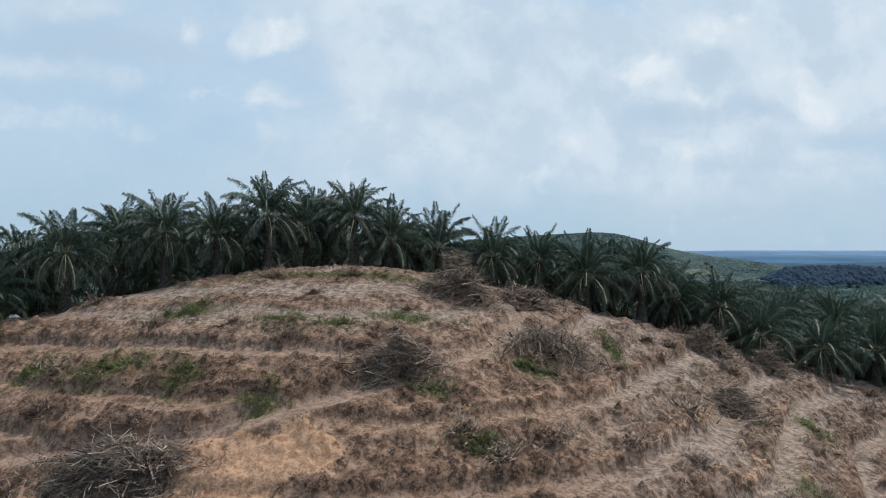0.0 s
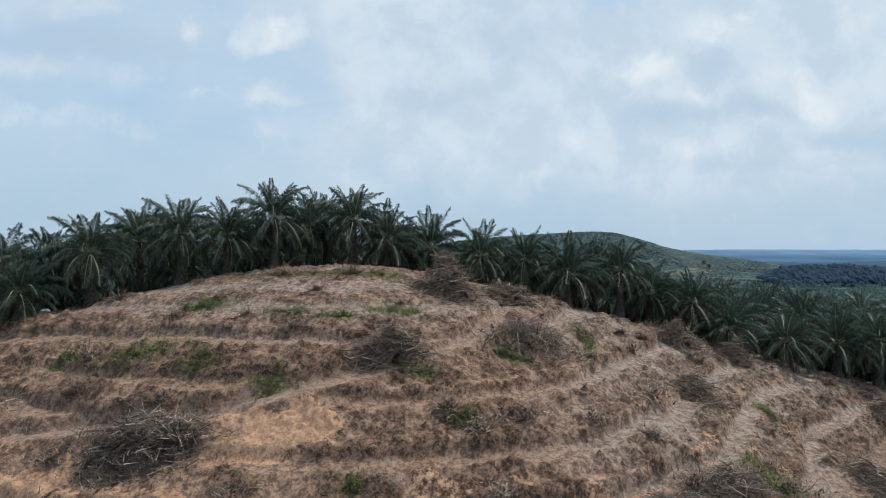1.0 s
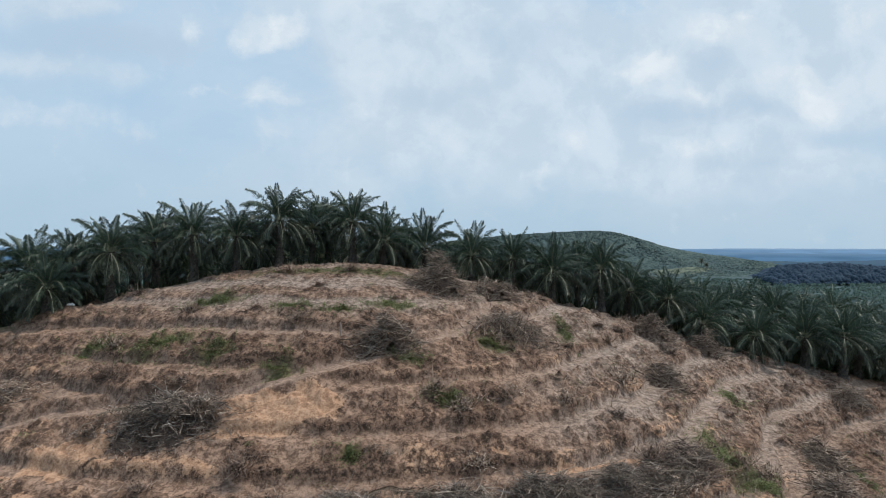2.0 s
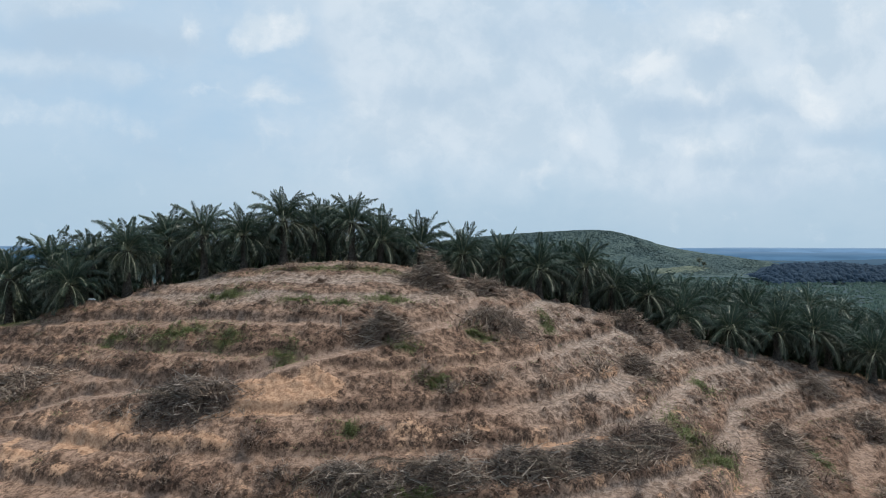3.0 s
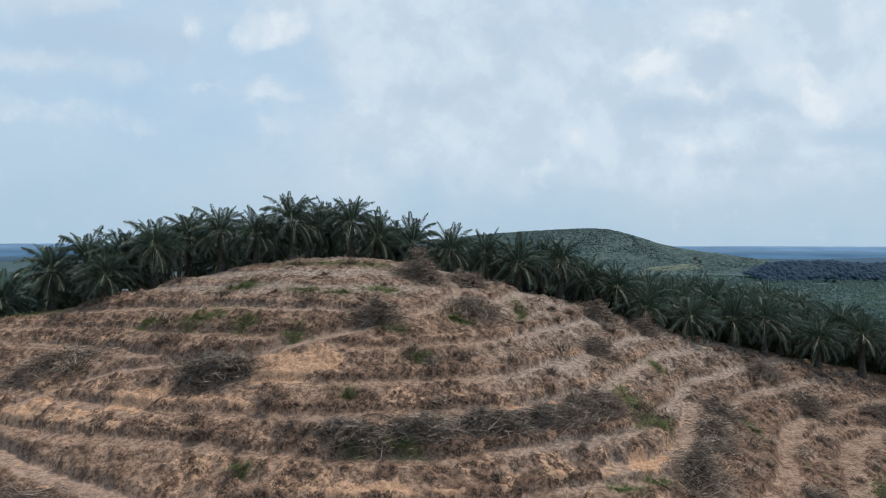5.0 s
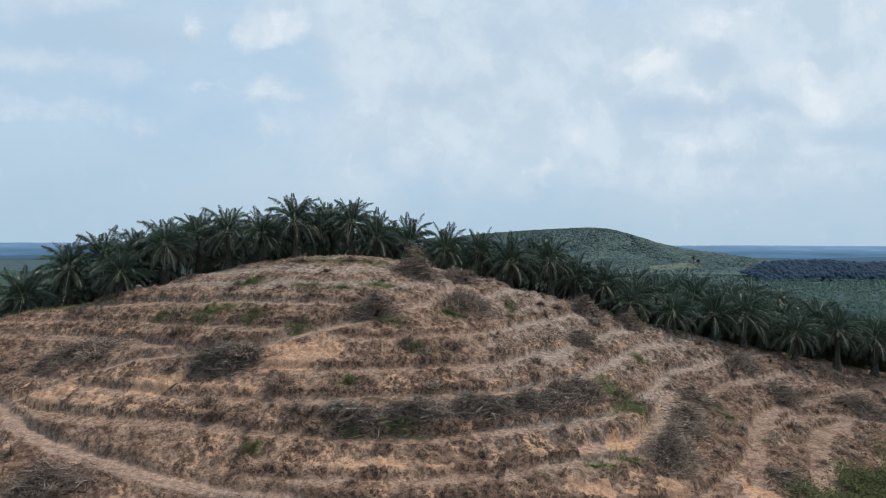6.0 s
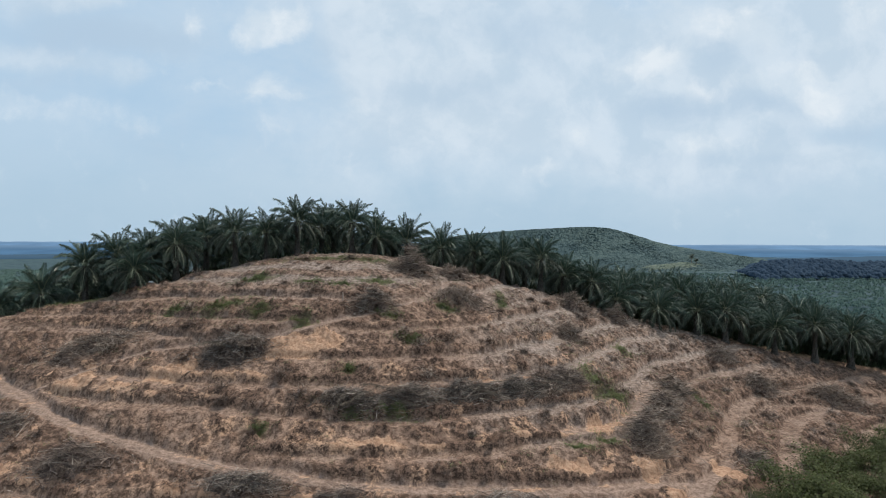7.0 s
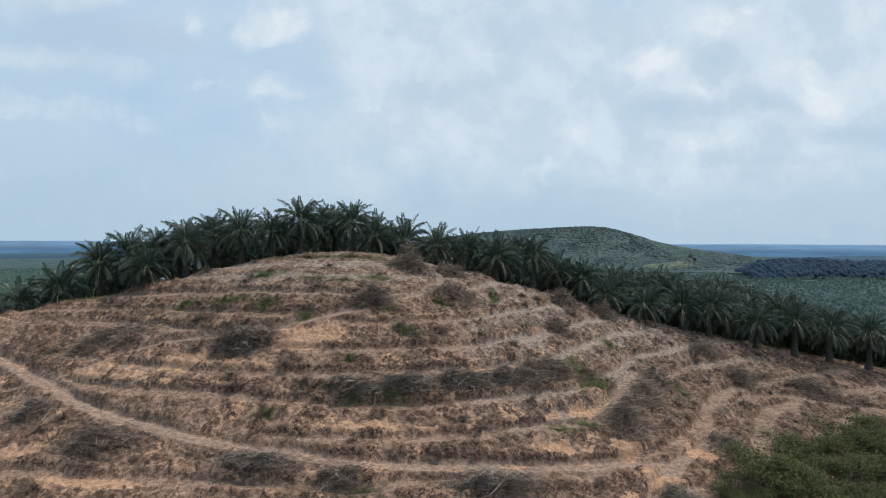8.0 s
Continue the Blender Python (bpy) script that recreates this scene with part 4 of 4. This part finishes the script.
def shrub_mesh(seed, mat, blades, r, high):
    """A rounded tangle of dead stems."""
    rng = random.Random(seed)
    verts, faces = [], []
    for _ in range(blades):
        a, e = rng.uniform(0, 2 * math.pi), rng.uniform(0.05, 1.45)
        f = rng.uniform(0.3, 1.0)
        out = Vector((math.cos(a) * math.cos(e) * r, math.sin(a) * math.cos(e) * r, math.sin(e) * high))
        p = out * f * (0.8 + 0.35 * math.sin(3 * a + seed))
        way = out * 0.12 + Vector((rng.gauss(0, 0.22), rng.gauss(0, 0.22), rng.gauss(0.02, 0.16)))
        sliver(verts, faces, p, way, rng.uniform(0.018, 0.045))
    for _ in range(blades // 14):
        a = rng.uniform(0, 2 * math.pi)
        stick(verts, faces, Vector((0.3 * r * math.cos(a), 0.3 * r * math.sin(a), 0)), Vector((math.cos(a), math.sin(a), rng.uniform(0.3, 1.4))), rng.uniform(0.5, 1.1) * r, 0.014, rng)
    return mesh_from("dead_shrub", verts, faces, mat)


def bank_spots(count, seed, lo=0.0, x0=-60, x1=96, y0=10, y1=78):
    """Places on the banks where dry growth stands, thick in some spots and thin in others."""
    rng = np.random.RandomState(seed)
    x, y = rng.uniform(x0, x1, count * 5), rng.uniform(y0, y1, count * 5)
    z, cover = land(x, y)
    chance = cover["bank"] * np.clip(cover["brush"] + lo, 0, 1) * (1 - cover["bare"]) * (1 - 0.55 * step(z, 32, 35))
    chance = chance * (y < np.interp(x, EDGE_X, EDGE_Y) - 1)
    keep = rng.uniform(0, 1, len(x)) < chance
    return x[keep][:count], y[keep][:count], z[keep][:count]


def make_dead_shrubs():
    rng = random.Random(77)
    kinds = []
    for k in range(6):
        mat = (WOOD_DARK, STRAW, WOOD_BROWN)[k % 3]
        kinds.append(tagged(new("dead_shrub", shrub_mesh(30 + k, mat, 300, 0.9 + 0.12 * k, 0.5 + 0.06 * k)),
                            ("dead dark brown shrub on a terrace bank", "dry straw-coloured shrub on a terrace bank", "dead reddish brown shrub on a terrace bank")[k % 3], "shrub", "dead shrubs"))
    used = set()
    for x, y, z in zip(*bank_spots(290, 5, 0.0)):
        k = rng.choice(kinds)
        m = pose(x, y, z - 0.08, rng.uniform(-12, 12), rng.uniform(-12, 12), rng.uniform(0, 360)) @ Matrix.Scale(rng.uniform(0.7, 1.35), 4)
        if k in used:
            copy_thing(k, m)
        else:
            used.add(k)
            k.matrix_basis = m


make_dead_shrubs()


def make_dry_growth():
    rng = random.Random(78)

    def tangle(spots, blades, size, reach, width, low=0.0, high=1.2):
        verts, faces = [], []
        for x, y, z in zip(*spots):
            r = rng.uniform(*size)
            for _ in range(blades):
                a, e, b = rng.uniform(0, 2 * math.pi), rng.uniform(low, high), rng.uniform(0, 2 * math.pi)
                f = r * math.sqrt(rng.random())
                way = Vector((math.cos(a) * math.cos(e), math.sin(a) * math.cos(e), math.sin(e))) * rng.uniform(*reach)
                lift = 0.35 * r * (1 - f / r) * rng.random()
                sliver(verts, faces, Vector((x + f * math.cos(b), y + f * math.sin(b), z - 0.03 + lift)), way, rng.uniform(*width))
        return verts, faces
    spots = bank_spots(2600, 6, 0.0)
    tagged(new("dark_dry_growth", mesh_from("dark_dry_growth", *tangle(spots, 55, (0.3, 0.9), (0.2, 0.6), (0.012, 0.034), -0.1, 0.7), BROWN_FERN)), "dead dark brown fern thicket on the terrace banks", "dry fern", kind="stuff")
    spots = bank_spots(1500, 26, 0.1)
    tagged(new("dry_growth", mesh_from("dry_growth", *tangle(spots, 22, (0.2, 0.7), (0.2, 0.55), (0.010, 0.030), -0.1, 0.6), STRAW)), "dry straw-coloured grass stubble on the terrace banks", "dry grass", kind="stuff")
    spots = bank_spots(3200, 7, 0.3)
    tagged(new("loose_sticks", mesh_from("loose_sticks", *tangle(spots, 4, (0.3, 1.2), (0.5, 1.7), (0.012, 0.028), -0.1, 0.35), PALE_TWIG)), "pale dry sticks strewn over the slope", "stick", kind="stuff")


make_dry_growth()


# ---------------------------------------------------------------- green growth
def leaf(verts, faces, p, rng, size):
    a, e = rng.uniform(0, 2 * math.pi), rng.uniform(-0.5, 0.9)
    d = Vector((math.cos(a) * math.cos(e), math.sin(a) * math.cos(e), math.sin(e))) * size
    w = Vector((-math.sin(a), math.cos(a), rng.uniform(-0.5, 0.5))) * size * 0.28
    b = len(verts)
    verts += [tuple(p), tuple(p + d * 0.5 + w), tuple(p + d), tuple(p + d * 0.5 - w)]
    faces.append((b, b + 1, b + 2, b + 3))


def make_weeds():
    rng = random.Random(9)
    for cx, cy, wx, wy in GREEN:
        count = int(min(2600, 300 + 380 * wx * wy))
        low = wx > 5
        u = np.array([rng.gauss(0, 0.42 if rng.random() < 0.55 else 0.85) for _ in range(count)]) * wx
        v = np.array([rng.gauss(0, 0.42 if rng.random() < 0.55 else 0.85) for _ in range(count)]) * wy
        u, v = u + 0.5 * rough(cx + u, cy + v, 0.9, 33), v + 0.4 * rough(cx + u, cy + v, 0.9, 34)
        z = land(cx + u, cy + v)[0]
        hump = np.maximum(0.08, (0.25 if low else 0.6) * (0.35 + 1.1 * rough(cx + u, cy + v, 0.8, 31)))
        z0 = ground_z(cx, cy)
        verts, faces = [], []
        for k in range(count):
            leaf(verts, faces, Vector((u[k], v[k], z[k] - z0 + hump[k] * rng.random())), rng, rng.uniform(0.09, 0.24))
        for k in range(0, count, 3):
            sliver(verts, faces, Vector((u[k], v[k], z[k] - z0 - 0.05)), Vector((rng.gauss(0, 0.15), rng.gauss(0, 0.15), hump[k] + 0.15)), 0.02)
        ob = tagged(new("weed_patch", mesh_from("weed_patch", verts, faces, WEED)), kind="stuff")
        ob.location = (cx, cy, z0)
        tagged(ob, "low green grass along the palm edge" if low else "patch of fresh green weeds on a dry terrace bank", "weeds", "green weed patches")


make_weeds()


def make_small_weeds():
    rng = random.Random(10)
    verts, faces = [], []
    for x, y, z in zip(*bank_spots(900, 8, 0.0, y0=14, y1=66)):
        if rough(x, y, 9.0, 40) < -0.1 - 0.5 * (z > 28):
            continue
        r = rng.uniform(0.1, 0.5)
        for _ in range(int(12 + 40 * r)):
            leaf(verts, faces, Vector((x + rng.gauss(0, r), y + rng.gauss(0, r * 0.7), z + rng.uniform(0.0, 0.35))), rng, rng.uniform(0.07, 0.18))
    tagged(new("small_weeds", mesh_from("small_weeds", verts, faces, WEED)), "scattered small green weeds among dry litter", "weeds", kind="stuff")


make_small_weeds()


# dark growth added to deepen the shade and close gaps under the crowns
def make_shade_growth():
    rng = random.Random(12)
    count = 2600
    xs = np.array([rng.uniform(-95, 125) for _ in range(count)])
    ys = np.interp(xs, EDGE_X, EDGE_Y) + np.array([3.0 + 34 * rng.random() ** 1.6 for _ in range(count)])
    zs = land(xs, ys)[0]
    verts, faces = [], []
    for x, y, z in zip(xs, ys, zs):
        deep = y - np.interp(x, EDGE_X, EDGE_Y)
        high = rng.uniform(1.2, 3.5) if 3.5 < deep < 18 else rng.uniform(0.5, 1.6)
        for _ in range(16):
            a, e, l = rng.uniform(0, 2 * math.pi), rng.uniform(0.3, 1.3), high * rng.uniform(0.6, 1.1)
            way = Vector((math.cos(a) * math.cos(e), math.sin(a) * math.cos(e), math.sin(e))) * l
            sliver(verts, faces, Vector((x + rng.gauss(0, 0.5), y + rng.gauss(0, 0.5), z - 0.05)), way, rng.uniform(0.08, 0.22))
    tagged(new("undergrowth", mesh_from("undergrowth", verts, faces, UNDERGROWTH)), "dark green growth added to fill the shade under the palms", "undergrowth", kind="stuff")


make_shade_growth()


def bush_tree(seed, high, leaves):
    """A young broad-leaved tree: crooked stems with a loose crown of small leaves."""
    rng = random.Random(seed)
    root = new("young_tree")
    tagged(root, "bushy young green tree in a dense thicket", "tree", "trees of the thicket")
    verts, faces, tips = [], [], []
    for k in range(5):
        a = k * 1.257 + rng.uniform(-0.4, 0.4)
        way = Vector((math.cos(a) * 0.5, math.sin(a) * 0.5, 1.0))
        l = high * rng.uniform(0.6, 0.85)
        stick(verts, faces, Vector((0, 0, -0.2)), way, l, 0.05, rng)
        end = way.normalized() * l
        tips.append(end)
        for _ in range(4):
            b = rng.uniform(0, 2 * math.pi)
            w2 = Vector((math.cos(b), math.sin(b), rng.uniform(0.1, 0.8)))
            l2 = high * rng.uniform(0.22, 0.42)
            p = end * rng.uniform(0.35, 0.95)
            stick(verts, faces, p, w2, l2, 0.022, rng)
            tips.append(p + w2.normalized() * l2)
    part("trunk", mesh_from("trunk", verts, faces, WOOD_DARK), root)
    verts, faces = [], []
    for _ in range(leaves):
        t = rng.choice(tips)
        r = high * 0.2
        p = t + Vector((rng.gauss(0, r * 0.6), rng.gauss(0, r * 0.6), rng.gauss(0, r * 0.5)))
        if p.z > 0.1:
            leaf(verts, faces, p, rng, rng.uniform(0.12, 0.26))
    tagged(part("crown", mesh_from("crown", verts, faces, THICKET), root), kind="stuff")
    return root


def make_thicket():
    rng = random.Random(15)
    kinds = [bush_tree(40 + k, h, 1900) for k, h in enumerate((3.0, 3.6, 2.4, 3.2, 2.0))]
    used = set()
    for i in range(23):
        for j in range(20):
            x = 35.5 + 2.7 * i + rng.uniform(-1.1, 1.1)
            y = 7 + 2.7 * j + rng.uniform(-1.1, 1.1)
            if y > np.interp(x, (36, 43, 46, 51, 64, 78, 95), (20.5, 25.5, 28, 34.5, 46.5, 58, 64)) + rng.uniform(-3.0, 1.0):
                continue
            k = rng.choice(kinds)
            m = pose(x, y, ground_z(x, y) - 0.1, rng.uniform(-6, 6), rng.uniform(-6, 6), rng.uniform(0, 360)) @ Matrix.Scale(rng.uniform(0.6, 1.35), 4)
            if k in used:
                copy_thing(k, m)
            else:
                used.add(k)
                k.matrix_basis = m


make_thicket()


# ---------------------------------------------------------------- cut fronds, stump, sacks
def make_cut_fronds():
    rng = random.Random(19)
    kinds = [tagged(new("cut_frond", frond_mesh("cut_frond", rng, rng.uniform(3.2, 4.4), 12, -16, FROND_DRY, 26, n=28, fused=True)), "dry grey cut palm frond lying on a brush row", "palm frond", "cut fronds") for _ in range(4)]
    lines = (((-6, 29.4), (6, 30.6), 9), ((6, 30.8), (24, 38.4), 9), ((-23, 37.6), (-18, 37), 2), ((33, 33.6), (42, 51), 3))
    used = set()
    for (ax, ay), (bx, by), count in lines:
        for k in range(count):
            s = (k + rng.uniform(0.1, 0.9)) / count
            x, y = ax + s * (bx - ax), ay + s * (by - ay) + rng.uniform(-1.0, 1.0)
            kind = rng.choice(kinds)
            m = pose(x, y, ground_z(x, y) + rng.uniform(0.35, 0.9), rng.uniform(-25, 25), rng.uniform(-15, 15), rng.choice((20, 200)) + rng.uniform(-50, 50))
            if kind in used:
                copy_thing(kind, m)
            else:
                used.add(kind)
                kind.matrix_basis = m


make_cut_fronds()


# ---------------------------------------------------------------- small single things
def make_stump(x, y, high, r):
    """A pale sawn stump or post, splintered at the top."""
    rng = random.Random(int(x * 10))
    verts, faces, n = [], [], 9
    for k, (z, f) in enumerate(((-0.2, 1.15), (0.3 * high, 1.0), (0.8 * high, 0.92), (high, 0.8))):
        for m in range(n):
            a = 2 * math.pi * m / n
            rr = r * f * rng.uniform(0.9, 1.1)
            verts.append((rr * math.cos(a), rr * math.sin(a), z + (rng.uniform(-0.12, 0.1) * high if k == 3 else 0)))
    for k in range(3):
        for m in range(n):
            a, b = k * n + m, k * n + (m + 1) % n
            faces.append((a, b, b + n, a + n))
    faces.append(tuple(range(3 * n, 4 * n)))
    ob = new("stump", mesh_from("stump", verts, faces, PALE_TWIG))
    ob.location = (x, y, ground_z(x, y))
    tagged(ob, "pale splintered stump standing beside a brush heap", "stump")


def make_sack(x, y, length, turn):
    """A crumpled white plastic sack lying flat on the ground."""
    rng = random.Random(int(y * 10))
    verts, faces, nu, nv = [], [], 12, 8
    z0 = ground_z(x, y)
    for side in (1, 0):
        for j in range(nv):
            for i in range(nu):
                u, v = i / (nu - 1) - 0.5, j / (nv - 1) - 0.5
                h = 0.28 * max(0.0, 1 - (2 * u) ** 4) * max(0.0, 1 - (2 * v) ** 4) * (0.7 + rng.uniform(-0.25, 0.4))
                verts.append((u * length * (1 + 0.1 * math.sin(9 * v)), v * length * 0.6, 0.04 + (h if side else 0)))
    for s in range(2):
        for j in range(nv - 1):
            for i in range(nu - 1):
                a = s * nu * nv + j * nu + i
                faces.append((a, a + 1, a + nu + 1, a + nu) if not s else (a, a + nu, a + nu + 1, a + 1))
    ob = new("plastic_sack", mesh_from("plastic_sack", verts, faces, SACK, True))
    ob.matrix_basis = pose(x, y, z0, 0, 0, turn)
    tagged(ob, "crumpled white plastic sack lying near the palms", "sack")


make_stump(41.6, 75.2, 1.1, 0.14)
make_stump(-7.6, 46.4, 1.2, 0.09)
make_sack(-41.9, 59.6, 0.9, 20)


def make_lone_tree(x, y, high, width):
    """A tall dark tree alone on a far ridge."""
    rng = random.Random(3)
    root = new("lone_tree")
    root.location = (x, y, float(far_hill_z(x, y)))
    tagged(root, "tall dark tree alone on a distant ridge", "tree")
    verts, faces = [], []
    stick(verts, faces, Vector((0, 0, -1)), Vector((0.03, 0, 1)), high * 0.8, 0.5, rng, 0.05)
    for k in range(7):
        a = k * 0.9
        stick(verts, faces, Vector((0, 0, high * (0.45 + 0.04 * k))), Vector((math.cos(a), math.sin(a), 0.6)), width * 0.5, 0.2, rng)
    part("trunk", mesh_from("trunk", verts, faces, WOOD_DARK), root)
    verts, faces = [], []
    for _ in range(420):
        p = Vector((rng.gauss(0, width * 0.24), rng.gauss(0, width * 0.24), high * rng.uniform(0.5, 1.0)))
        leaf(verts, faces, p, rng, rng.uniform(0.7, 1.6))
    tagged(part("crown", mesh_from("crown", verts, faces, UNDERGROWTH), root), kind="stuff")


make_lone_tree(348.0, 812.0, 13.0, 8.0)
make_lone_tree(352.0, 806.0, 8.0, 5.0)
